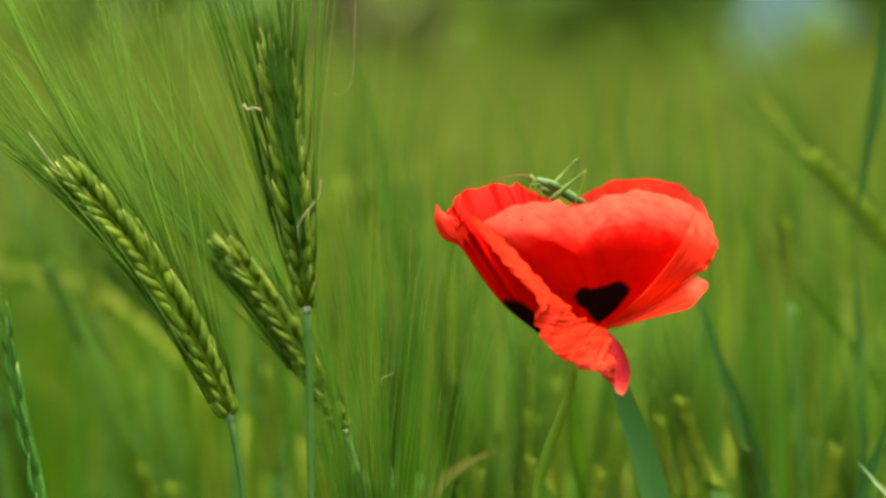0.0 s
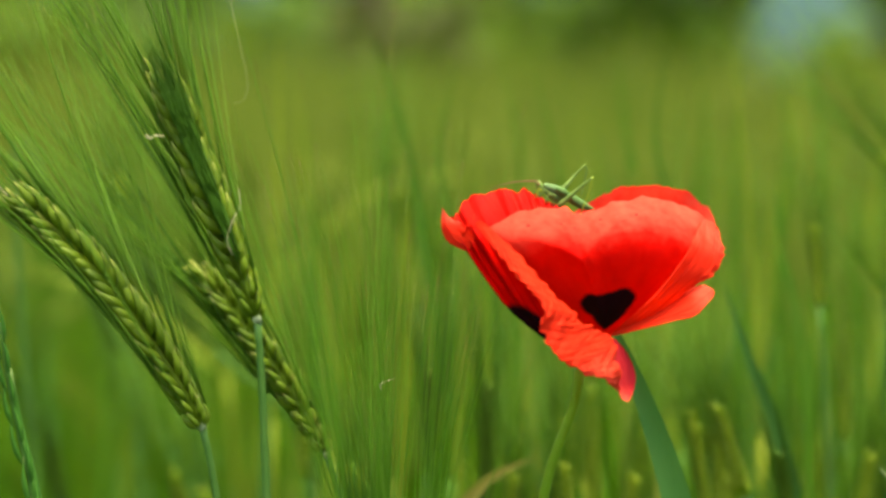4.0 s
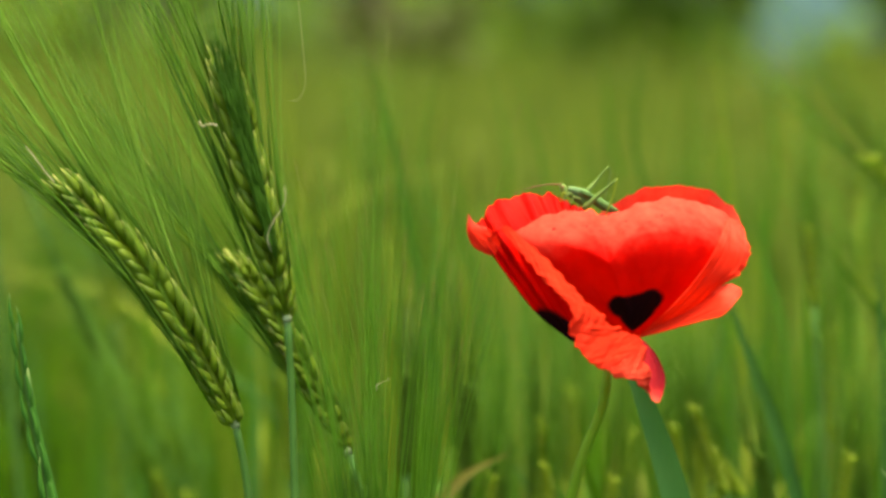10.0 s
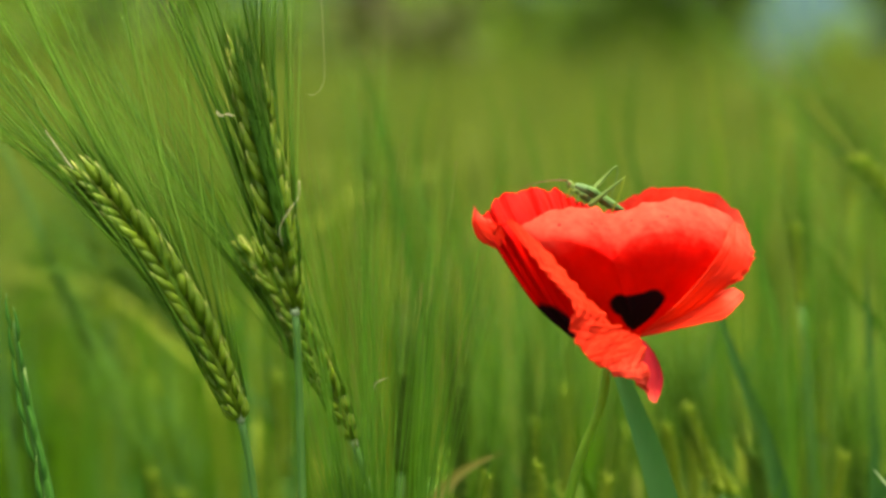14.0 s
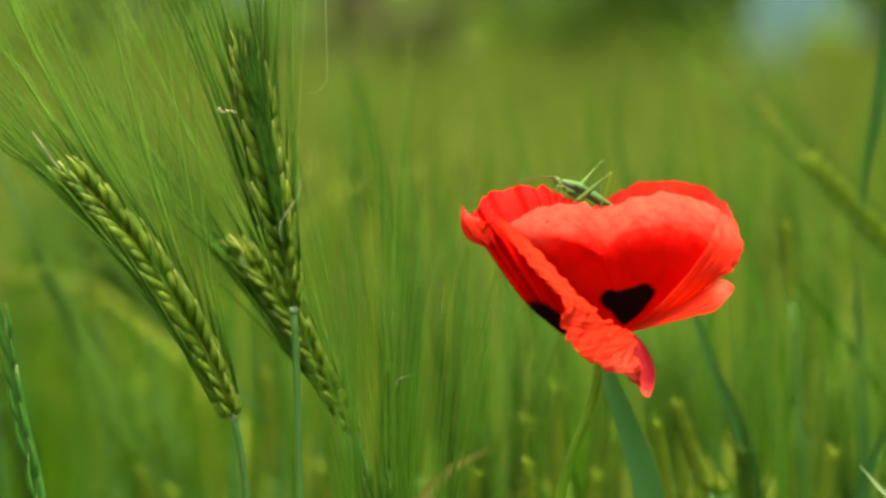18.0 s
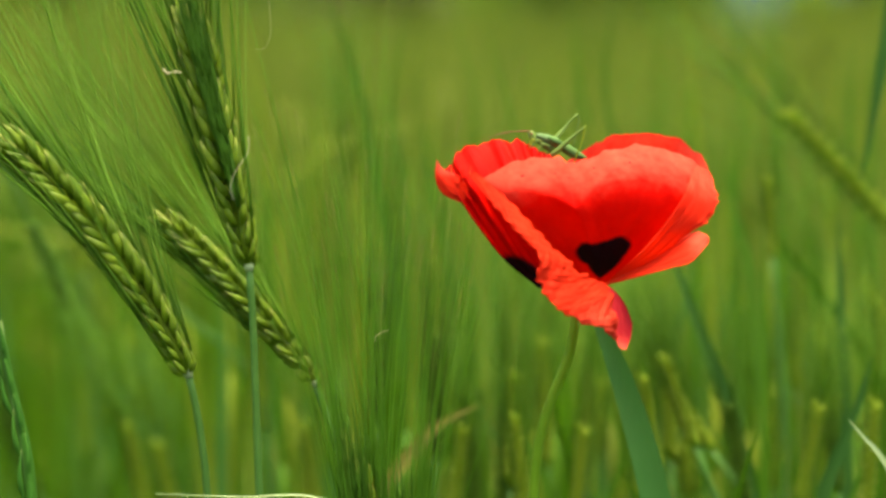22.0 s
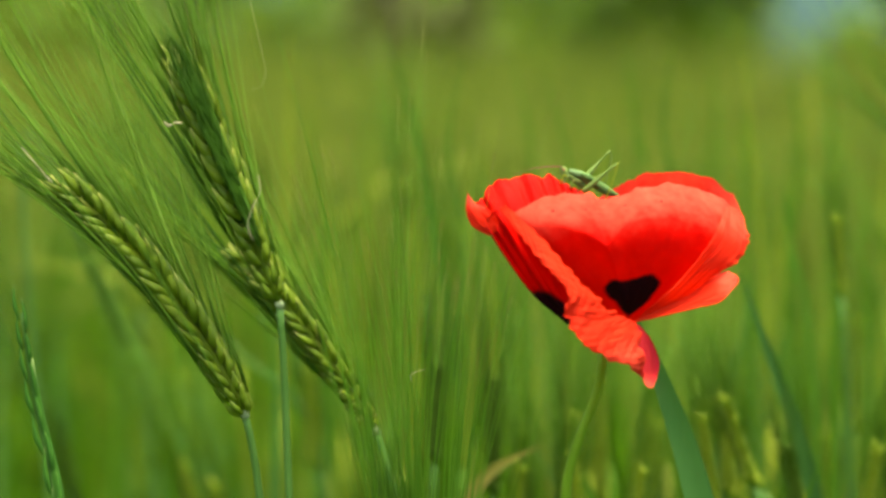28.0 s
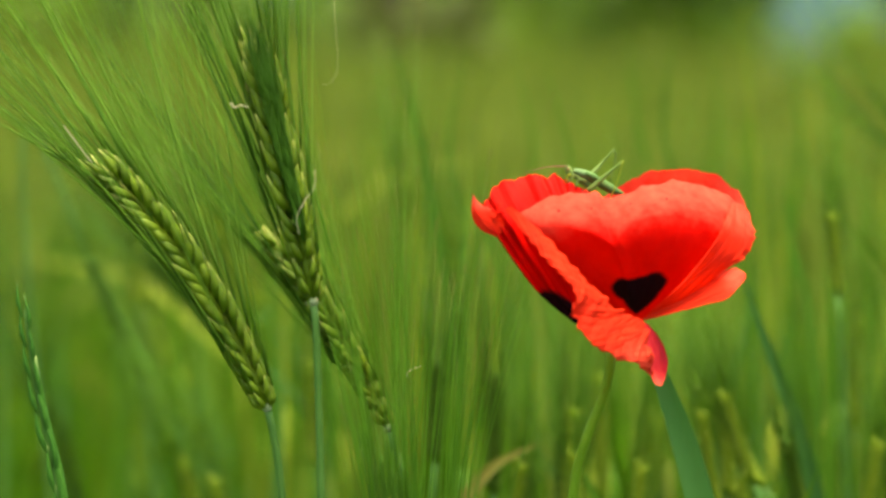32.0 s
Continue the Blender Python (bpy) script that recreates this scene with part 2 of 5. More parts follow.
class Build:
    """Vertices and faces for one mesh, with a value along each piece and a place over it."""

    def __init__(self):
        self.v, self.f, self.along, self.uv, self.slots = [], [], [], [], []

    def grid(self, rows, closed=False, caps=False):
        base, n = len(self.v), len(rows[0])
        for i, row in enumerate(rows):
            for j, q in enumerate(row):
                self.v.append(tuple(q))
                self.along.append(i / max(1, len(rows) - 1))
                self.uv.append((j / max(1, n - 1), i / max(1, len(rows) - 1)))
        for i in range(len(rows) - 1):
            for j in range(n if closed else n - 1):
                a, b = base + i * n + j, base + i * n + (j + 1) % n
                self.f.append((a, b, b + n, a + n))
        if caps:
            self.f.append(tuple(range(base + n - 1, base - 1, -1)))
            self.f.append(tuple(range(base + (len(rows) - 1) * n, base + len(rows) * n)))

    def tube(self, pts, radii, sides=6, flat=1.0):
        rows = []
        side = None
        for i, q in enumerate(pts):
            d = (pts[min(i + 1, len(pts) - 1)] - pts[max(i - 1, 0)]).normalized()
            if side is None:
                side = d.cross(Vector((0.3, 1, 0.2))).normalized()
            side = (side - d * side.dot(d)).normalized()
            up = d.cross(side)
            r = radii[i] if isinstance(radii, (list, tuple)) else radii
            rows.append([q + r * (math.cos(a) * side + flat * math.sin(a) * up) for a in (2 * math.pi * k / sides for k in range(sides))])
        self.grid(rows, True, True)

    def blade(self, pts, width, face, fold=0.25, thick=0.0):
        """A long leaf: widest low down, pointed, folded along its middle rib."""
        rows = []
        n = len(pts) - 1
        for i, q in enumerate(pts):
            d = (pts[min(i + 1, n)] - pts[max(i - 1, 0)]).normalized()
            nor = (face - d * face.dot(d)).normalized()
            s = d.cross(nor)
            k = i / n
            w = width * 0.5 * min(1.0, 0.55 + 2.2 * k) * (1 - k ** 2.6) + 0.00008
            rows.append([q - s * w, q - s * w * 0.5 - nor * w * fold * 0.7, q - nor * w * fold, q + s * w * 0.5 - nor * w * fold * 0.7, q + s * w])
        self.grid(rows)

    def mesh(self, name, material, smooth=True):
        me = bpy.data.meshes.new(name)
        me.from_pydata(self.v, [], self.f)
        at = me.attributes.new("along", "FLOAT", "POINT")
        at.data.foreach_set("value", self.along)
        layer = me.uv_layers.new(name="UVMap")
        idx = np.empty(len(me.loops), dtype=np.int32)
        me.loops.foreach_get("vertex_index", idx)
        layer.data.foreach_set("uv", np.array(self.uv, dtype=np.float32)[idx].ravel())
        me.polygons.foreach_set("use_smooth", [smooth] * len(me.polygons))
        for m in material if isinstance(material, tuple) else (material,):
            me.materials.append(m)
        for slot, start, end in self.slots:
            for f in me.polygons[start:end]:
                f.material_index = slot
        me.update()
        return me


def part(name, data, parent=None, m=None, label=""):
    ob = new(name, data)
    ob.parent = parent
    if m is not None:
        ob.matrix_local = m
    return tagged(ob, label)


def turn_to(d, spin=0.0):
    """The turn that brings +Z to d."""
    return Vector(d).to_track_quat("Z", "Y").to_matrix().to_4x4() @ Matrix.Rotation(spin, 4, "Z")

# ---- the setting ----
def build_ground():
    b = Build()
    n = 24
    rows = []
    for i in range(n + 1):
        y = -60 + 4000 * (i / n) ** 3
        rows.append([Vector((x, y, 0.0)) for x in (-2500, -400, -60, -12, -4, 0, 4, 12, 60, 400, 2500)])
    b.grid(rows)
    ob = new("ground", b.mesh("ground", M_SOIL))
    tagged(ob, "green field soil with short grass under the barley", "ground", kind="structure")
    # hills added to show blue-grey in the tree gap, in place of sky
    far = Build()
    rows = []
    for i in range(61):
        x = -900 + 30 * i
        h = 46 + 14 * noise.noise(Vector((x * 0.004, 3.1, 0))) + 3 * noise.noise(Vector((x * 0.03, 1.0, 0)))
        rows.append([Vector((x, 700, -1)), Vector((x, 730, h * 0.7)), Vector((x, 780, h)), Vector((x, 900, h * 0.8)), Vector((x, 950, -1))])
    far.grid(rows)
    tagged(new("backdrop", far.mesh("backdrop", M_HILL)), "added wooded hills on the horizon, blue-green haze painted in", "hills", kind="structure")


def build_tree(x, y, height, spread, seed, leaves=1500, foliage=None):
    rnd = random.Random(seed)
    tree = new("tree")
    tree.location = (x, y, 0)
    b = Build()
    top = Vector((rnd.uniform(-0.2, 0.2), rnd.uniform(-0.2, 0.2), height * 0.75))
    trunk = spline([(0, 0, -0.1), (0.05, 0.02, height * 0.3), top], 8)
    b.tube(trunk, [0.11 * (1 - 0.8 * i / 8) + 0.012 for i in range(9)], 8)
    ends = []
    for k in range(11):
        s = trunk[1 + k % 7]
        a = k * 2.4 + rnd.uniform(-0.4, 0.4)
        r = spread * rnd.uniform(0.55, 1.0)
        e = s + Vector((r * math.cos(a), r * math.sin(a), height * rnd.uniform(0.08, 0.3)))
        b.tube(spline([s, s.lerp(e, 0.5) + Vector((0, 0, 0.1)), e], 4), [0.035, 0.028, 0.02, 0.012, 0.006], 5)
        ends += [e, s.lerp(e, 0.6), s.lerp(e, 0.3)]
    part("trunk", b.mesh("trunk", M_BARK), tree)
    c = Build()
    for k in range(leaves):
        e = ends[k % len(ends)]
        q = e + Vector((rnd.gauss(0, 0.3), rnd.gauss(0, 0.3), rnd.gauss(0, 0.28))) * spread * 0.55
        q.z = max(0.15, q.z)
        d = Vector((rnd.uniform(-1, 1), rnd.uniform(-1, 1), rnd.uniform(-0.8, 0.4))).normalized()
        s = d.cross(Vector((rnd.uniform(-1, 1), rnd.uniform(-1, 1), 1))).normalized()
        w = rnd.uniform(0.05, 0.11)
        c.grid([[q - s * 0.2 * w, q + s * 0.2 * w], [q + d * w - s * w * 0.6, q + d * w + s * w * 0.6], [q + d * 2 * w - s * 0.1 * w, q + d * 2 * w + s * 0.1 * w]])
    part("crown", c.mesh("crown", foliage or M_TREE), tree)
    return tagged(tree, "dark green leafy shrub at the far edge of the field", "tree", group="shrubs behind the field")


# ---- the barley field behind ----
def field_patch(seed, count, size, tall=1.0, tops=None):
    """One square of standing barley: stems, leaves, small ears and awns."""
    rnd = random.Random(seed)
    b = Build()
    up = Vector((0, 0, 1))
    for k in range(count):
        x, y = rnd.uniform(-size, size), rnd.uniform(-size, size)
        h = rnd.uniform(0.44, 0.62) + (0.08 if rnd.random() < 0.2 else 0)
        h *= tall
        lean = Vector((rnd.gauss(-0.03, 0.05), rnd.gauss(0, 0.04), 0))
        foot, neck = Vector((x, y, 0)), Vector((x, y, h)) + lean
        pts = spline([foot, foot.lerp(neck, 0.5) - lean * 0.2, neck], 4)
        b.tube(pts, [0.0018, 0.0017, 0.0015, 0.0013, 0.0011], 3)
        for i in range(5):
            s = pts[1].lerp(pts[3], rnd.uniform(0.1, 1.1))
            a = rnd.uniform(0, 6.28)
            out = Vector((math.cos(a), math.sin(a), 0))
            l = rnd.uniform(0.12, 0.24)
            b.blade(spline([s, s + out * l * 0.25 + up * l * 0.6, s + out * l * 0.7 + up * l * rnd.uniform(0.1, 0.85)], 5), rnd.uniform(0.0035, 0.0075), up)
        start = len(b.f)
        d = (up + lean * 4 + Vector((rnd.gauss(-0.15, 0.3), rnd.gauss(0, 0.2), 0))).normalized()
        e = neck + d * rnd.uniform(0.055, 0.075)
        b.tube([neck, neck.lerp(e, 0.25), neck.lerp(e, 0.7), e], [0.002, 0.0052, 0.0048, 0.0015], 5)
        for i in range(13):
            s = neck.lerp(e, 0.15 + 0.07 * i)
            w = (d + Vector((rnd.gauss(0, 0.16), rnd.gauss(0, 0.16), 0.1))).normalized()
            t = s + w * rnd.uniform(0.07, 0.12)
            o = w.cross(Vector((rnd.uniform(-1, 1), 1, 0))).normalized() * 0.0006
            b.grid([[s - o, s + o], [t - o * 0.2, t + o * 0.2]])
        b.slots.append((1, start, len(b.f)))
    return b.mesh("barley_field", (M_FIELD, tops or M_FIELDTOP))


near_patches = []


def build_field():
    small = [[field_patch(10 + 4 * k + i, 66, 0.25, 0.76 + 0.07 * k, M_LOWTOP if k < 2 else None) for i in range(2)] for k in range(4)]
    large = [field_patch(20 + k, 250, 0.5) for k in range(3)]
    rnd = random.Random(5)

    def lay(x, y, size, meshes):
        ob = new("barley_field", meshes[rnd.randrange(len(meshes))])
        ob.matrix_basis = pose(x + rnd.uniform(-0.06, 0.06), y + rnd.uniform(-0.05, 0.05), 0, 0, 0, 180 * rnd.randint(0, 1)) @ Matrix.Diagonal((1, 1, rnd.uniform(0.84, 1.3) if y > 5 else 1, 1))
        return tagged(ob, "dense green barley standing in the field", "barley field", kind="stuff")

    for j in range(4):
        y = 1.45 + 0.5 * j
        for i in range(-3, 4):
            near_patches.append(lay(i * 0.5, y, 0.25, small[j]))
        for side in (-1, 1):
            lay(side * 2.0, y, 0.25, small[j])
    short = [field_patch(40 + k, 60, 0.25, 0.45, M_LOWTOP) for k in range(2)]
    for x in (-0.5, 0.0, 0.5):
        for y in (-0.8, -0.35, 0.1, 0.6, 1.05):
            lay(x, y, 0.25, short)
    y = 3.7
    while y < 12.5:
        n = int(math.ceil(0.24 * y + 1.2))
        for i in range(-n, n + 1):
            lay(i, y, 0.5, large)
        y += 1.0
    for x, y in [(side * x, y) for side in (-1, 1) for x in (1.3, 2.3) for y in (-2.3, -1.3, -0.3, 0.7)] + [(x, y) for x in (-0.5, 0.5) for y in (-2.3, -1.3)]:
        lay(x, y, 0.5, large)


build_ground()
for spot in ((-3.6, 15.0, 2.4, 1.1, 8), (-1.8, 14.6, 2.2, 1.0, 9), (1.1, 15.2, 2.3, 0.7, 10, 1500, M_DARKTREE), (-0.3, 14.8, 2.3, 0.9, 12), (2.62, 15.5, 2.2, 0.5, 13), (1.42, 15.9, 2.2, 0.25, 15), (-4.6, 17.5, 3.2, 1.5, 1), (-2.6, 16.0, 2.6, 1.2, 2), (-2.15, 15.3, 2.5, 0.8, 16), (-3.1, 15.6, 2.6, 0.9, 17), (-1.0, 18.0, 3.4, 1.3, 3), (0.3, 16.5, 2.8, 1.0, 4), (0.9, 19.5, 3.0, 0.9, 5, 1500, M_DARKTREE), (4.1, 17.0, 3.0, 1.1, 6), (5.6, 18.0, 3.3, 1.5, 7)):
    build_tree(*spot)
build_field()
# shrub added to give the grey-brown patch above the field
tagged(build_tree(-0.35, 13.6, 2.0, 0.45, 14, 900, M_BROWNTREE), "brownish half-bare shrub added for the brown patch behind the field")

# ---- barley in front ----
def kernel_mesh(name, length, width, material=None):
    """A pointed grain in its husk, plump below and drawn out above, with a keel down its back (+X); it grows along +Z."""
    b = Build()
    rows = []
    for i in range(11):
        k = i / 10
        r = width * 0.5 * (min(1.0, k / 0.34) ** 0.6 * (1 - max(0.0, (k - 0.3) / 0.7) ** 1.25) * 0.97 + 0.05)
        row = []
        for j in range(10):
            a = 2 * math.pi * j / 10
            keel = 1.0 + 0.22 * max(0.0, math.cos(a)) ** 6 - 0.10 * max(0.0, math.cos(a - 0.7)) ** 4 - 0.10 * max(0.0, math.cos(a + 0.7)) ** 4
            row.append(Vector((r * 0.8 * keel * math.cos(a) + 0.0009 * math.sin(math.pi * k) - 0.0004 * k, r * math.sin(a), length * k)))
        rows.append(row)
    b.grid(rows, True, True)
    return b.mesh(name, material or M_KERNEL)


def awn_mesh(length, bow, thick=0.00030, material=None):
    b = Build()
    pts = [Vector((bow * (i / 7) ** 2 * length, 0.15 * bow * math.sin(i) * length * 0.2, length * i / 7)) for i in range(8)]
    b.tube(pts, [thick * (1 - 0.8 * (i / 7) ** 0.6) for i in range(8)], 4, 0.7)
    return b.mesh("awn", material or M_AWN)


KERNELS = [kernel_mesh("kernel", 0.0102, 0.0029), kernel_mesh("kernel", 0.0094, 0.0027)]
SMALL_KERNEL = kernel_mesh("kernel", 0.0130, 0.0019, M_SPIKE)
AWNS = [awn_mesh(0.080 + 0.012 * (k % 5), 0.03 + 0.03 * (k % 5)) for k in range(9)]


def add_ear(plant, neck, lean, length, bend, seed, nodes=19, spread=1.0, awned=0.7, spin=0.0, front=0.15, grain=1.0, awns=None, deep=0.13):
    """An ear on a plant: six rows of grains on a bent axis, each grain with its long awn."""
    rnd = random.Random(seed)
    axis = []
    q = Vector((0, 0, 0))
    for i in range(41):
        a = -bend * i / 40
        axis.append((q.copy(), Vector((math.sin(a), 0, math.cos(a)))))
        q += Vector((math.sin(a), 0, math.cos(a))) * (length / 40)
    b = Build()
    b.tube([p for p, d in axis[::4]], [0.0011 - 0.00006 * i for i in range(11)], 6)
    ear = part("ear", b.mesh("rachis", M_KERNEL), plant, pose(*neck, 0, lean, 0), "green barley ear with long fine awns")
    c = Build()
    c.tube([Vector((0, 0, -0.0010)), Vector((0, 0, 0.0001)), Vector((0, 0, 0.0010))], [0.0010, 0.0013, 0.0010], 8)
    part("collar", c.mesh("collar", M_WHITELEAF), ear, None, "pale ring at the foot of the ear")
    for i in range(nodes):
        p, d = axis[min(40, int(36 * i / (nodes - 1)))]
        x = Vector((d.z, 0, -d.x))
        y = Vector((0, 1, 0))
        for j, az in enumerate((-62, 0, 62)):
            a = radians(az + 180 * (i % 2) + spin + rnd.uniform(-7, 7))
            out = x * math.cos(a) + y * math.sin(a)
            open_ = radians(rnd.uniform(15, 24)) * (0.7 if i > nodes - 3 else 1.0)
            splay = (out + x * (1.1 if math.cos(a) > 0 else -1.1)).normalized()
            kd = (d * math.cos(open_) + splay * math.sin(open_)).normalized()
            size = grain * float(np.interp(i / nodes, (0, 0.15, 0.35, 0.75, 1.0), (0.55, 0.8, 1.06, 1.08, 0.85))) * rnd.uniform(0.92, 1.06)
            kx = (out - kd * out.dot(kd)).normalized()
            turn = Matrix((kx, kd.cross(kx), kd)).transposed().to_4x4()
            m = Matrix.Translation(p + out * 0.0013) @ turn @ Matrix.Scale(size, 4)
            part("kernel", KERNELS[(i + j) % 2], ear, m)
            if rnd.random() < awned * (1.0 if out.y > -0.3 else front):
                tip = p + out * 0.0013 + kd * 0.0091 * size
                w = (d + out * spread * rnd.uniform(0.05, 0.24) + Vector((0, rnd.gauss(0, deep), 0))).normalized()
                wx = (out - w * out.dot(w)).normalized()
                m = Matrix.Translation(tip) @ Matrix((wx, w.cross(wx), w)).transposed().to_4x4() @ Matrix.Scale(rnd.uniform(0.9, 1.25), 4)
                part("awn", (awns or AWNS)[rnd.randrange(9)], ear, m)
    return ear


def add_stem(plant, points, r0, r1, material=None, name="stem", label=""):
    b = Build()
    n = 26
    b.tube(spline(points, n), [r0 + (r1 - r0) * i / n for i in range(n + 1)], 9)
    return part(name, b.mesh(name, material or M_STEM), plant, None, label)


def add_leaf(plant, points, width, face=(0, -1, 0.2), material=None, label="", name="leaf"):
    b = Build()
    b.blade(spline(points, 18), width, Vector(face))
    return part(name, b.mesh(name, material or M_LEAF), plant, None, label)


def barley(foot, neck_at, lean, length, bend, seed, via=(), **more):
    """One barley plant, from its foot on the soil to an ear at neck_at."""
    plant = new("barley_plant")
    plant.location = foot
    foot = Vector(foot)
    neck = Vector(neck_at) - foot
    add_stem(plant, [(0, 0, -0.01), (0.004, 0, neck.z * 0.4)] + [Vector(v) - foot for v in via] + [neck], 0.0013, 0.00092)
    ear = add_ear(plant, neck, lean, length, bend, seed, **more)
    tagged(plant, "green barley plant with a ripening bearded ear", "barley", group="bearded barley plants by the poppy")
    return plant, ear, foot, neck, lean


ear_left = barley((sheet(430, 0, 0.635).x, 0.635, 0), sheet(389, 741, 0.635), -22, 0.079, 0.47, 21, via=(sheet(420, 960, 0.635), sheet(402, 800, 0.635)), nodes=38, grain=1.0, spin=18, awned=1.0, spread=1.15)
ear_upright = barley((sheet(552, 0, 0.63).x, 0.63, 0), sheet(537, 550, 0.63), -6, 0.0700, 0.06, 22, via=(sheet(545, 900, 0.63), sheet(541, 640, 0.63)), nodes=31, spin=60, front=0.2, awned=0.75, grain=1.04)
ear_middle = barley((sheet(690, 0, 0.672).x, 0.672, 0), sheet(602, 775, 0.672), -27, 0.064, 0.24, 23, via=(sheet(665, 1000, 0.672), sheet(625, 850, 0.672)), nodes=28, spin=22, grain=0.80, awned=0.9, spread=1.1)

SHADED_AWNS = [awn_mesh(0.019 + 0.003 * k, 0.01 + 0.015 * k, 0.00030, M_DARKAWN) for k in range(3)]
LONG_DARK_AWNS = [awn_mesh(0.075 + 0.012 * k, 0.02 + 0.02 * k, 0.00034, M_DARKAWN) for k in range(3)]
BRUSH_AWNS = [awn_mesh(0.084 + 0.010 * (k % 5), 0.02 + 0.035 * (k % 5), 0.00027, M_BRUSHAWN) for k in range(9)]


def shaded_bundle(ear, length, low, count, seed, wide=0.0016, shift=0.0010, high=0.80):
    """The dense awns that lie up the middle of an ear's face, their green darkened for shade."""
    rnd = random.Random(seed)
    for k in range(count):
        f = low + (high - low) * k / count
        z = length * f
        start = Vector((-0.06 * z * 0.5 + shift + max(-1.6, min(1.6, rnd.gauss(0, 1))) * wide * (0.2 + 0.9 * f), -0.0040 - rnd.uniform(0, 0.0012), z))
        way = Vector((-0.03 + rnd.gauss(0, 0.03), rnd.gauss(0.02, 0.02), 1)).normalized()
        part("awn", SHADED_AWNS[k % 3], ear, Matrix.Translation(start) @ turn_to(way, rnd.uniform(0, 6.28)))


def edge_awns(ear, length, bend, count, seed, off=0.0042, low=0.12, high=0.8):
    """Awns that lie close along the lower edge of a leaning ear, shade-darkened ones and pale ones mixed."""
    rnd = random.Random(seed)
    for k in range(count):
        f = low + (high - low) * k / count
        a = -bend * f
        d = Vector((math.sin(a), 0, math.cos(a)))
        x = Vector((d.z, 0, -d.x))
        start = Vector((-(1 - math.cos(bend * f)), 0, math.sin(bend * f))) * (length / bend) - x * (off * (0.75 + 0.5 * rnd.random()) * min(1.0, 0.35 + 1.6 * f)) + Vector((0, -0.0035 + 0.005 * rnd.random(), 0))
        way = (d - x * rnd.uniform(0.0, 0.10) + Vector((0, rnd.gauss(0, 0.03), 0))).normalized()
        part("awn", (LONG_DARK_AWNS if rnd.random() < 0.6 else AWNS)[k % 3], ear, Matrix.Translation(start) @ turn_to(way, rnd.uniform(0, 6.28)))


shaded_bundle(ear_upright[1], 0.070, 0.22, 280, 31, 0.0016, 0.0015)
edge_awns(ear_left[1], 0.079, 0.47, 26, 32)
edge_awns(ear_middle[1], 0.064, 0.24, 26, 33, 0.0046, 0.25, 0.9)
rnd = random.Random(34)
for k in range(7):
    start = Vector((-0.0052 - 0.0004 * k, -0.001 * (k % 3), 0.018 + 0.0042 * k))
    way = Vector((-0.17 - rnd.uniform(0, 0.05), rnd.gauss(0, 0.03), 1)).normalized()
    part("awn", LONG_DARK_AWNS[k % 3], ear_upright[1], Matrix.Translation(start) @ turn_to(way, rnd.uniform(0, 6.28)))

brush_plants, spike_plants, far_ear_plants, far_stem_plants, far_blade_plants, leaf_plants, field_plants = [], [], [], [], [], [], []
for u, v, y, lean, seed in ((676, 1372, 0.641, -3, 24), (716, 1470, 0.648, 1, 25)):
    p = barley((sheet(u + 8, 0, y).x, y, 0), sheet(u, v, y), lean, 0.068, 0.02, seed, spread=0.55, nodes=24, awned=1.0, front=0.6, grain=0.95, spin=60, awns=BRUSH_AWNS, deep=0.03)
    shaded_bundle(p[1], 0.068, 0.5, 140, seed + 40, 0.0027, 0.0006, 0.92)
    brush_plants.append((p[0], 1.0, 0.0))


def thread(ear_parts, name, points, radius, label):
    """A loose dry thread on an ear."""
    plant, ear, foot, neck, lean = ear_parts
    back = (Matrix.Translation(foot) @ pose(*neck, 0, lean, 0)).inverted()
    b = Build()
    b.tube([back @ q for q in spline(points, 12)], [radius * (1 - 0.5 * i / 12) for i in range(13)], 5)
    part(name, b.mesh(name, M_HUSK), ear, None, label)


thread(ear_upright, "dry_thread", [sheet(524, 430, 0.622), sheet(521, 402, 0.621), sheet(538, 372, 0.621), sheet(558, 348, 0.622), sheet(562, 318, 0.623)], 0.00015, "pale dry thread")
thread(ear_upright, "husk_flake", [sheet(424, 186, 0.624), sheet(430, 194, 0.624), sheet(442, 192, 0.624), sheet(456, 196, 0.624)], 0.00032, "white husk flake")
thread(ear_upright, "dry_thread", [sheet(622, -20, 0.64), sheet(620, 70, 0.64), sheet(614, 150, 0.64), sheet(598, 168, 0.64), sheet(584, 166, 0.64)], 0.00006, "pale dry thread")
thread(ear_left, "dry_awn", [sheet(78, 306, 0.630), sheet(66, 292, 0.630), sheet(50, 270, 0.630), sheet(28, 240, 0.632)], 0.00024, "pale dry awn at the ear's tip")
b = Build()
shift = brush_plants[0][0].location
b.tube([q - Vector(shift) for q in spline([sheet(679, 690, 0.64), sheet(680, 680, 0.64), sheet(688, 675, 0.64), sheet(704, 669, 0.64)], 8)], 0.0001, 5)
part("curled_awn", b.mesh("curled_awn", M_HUSK), brush_plants[0][0], None, "curled dry awn tip")


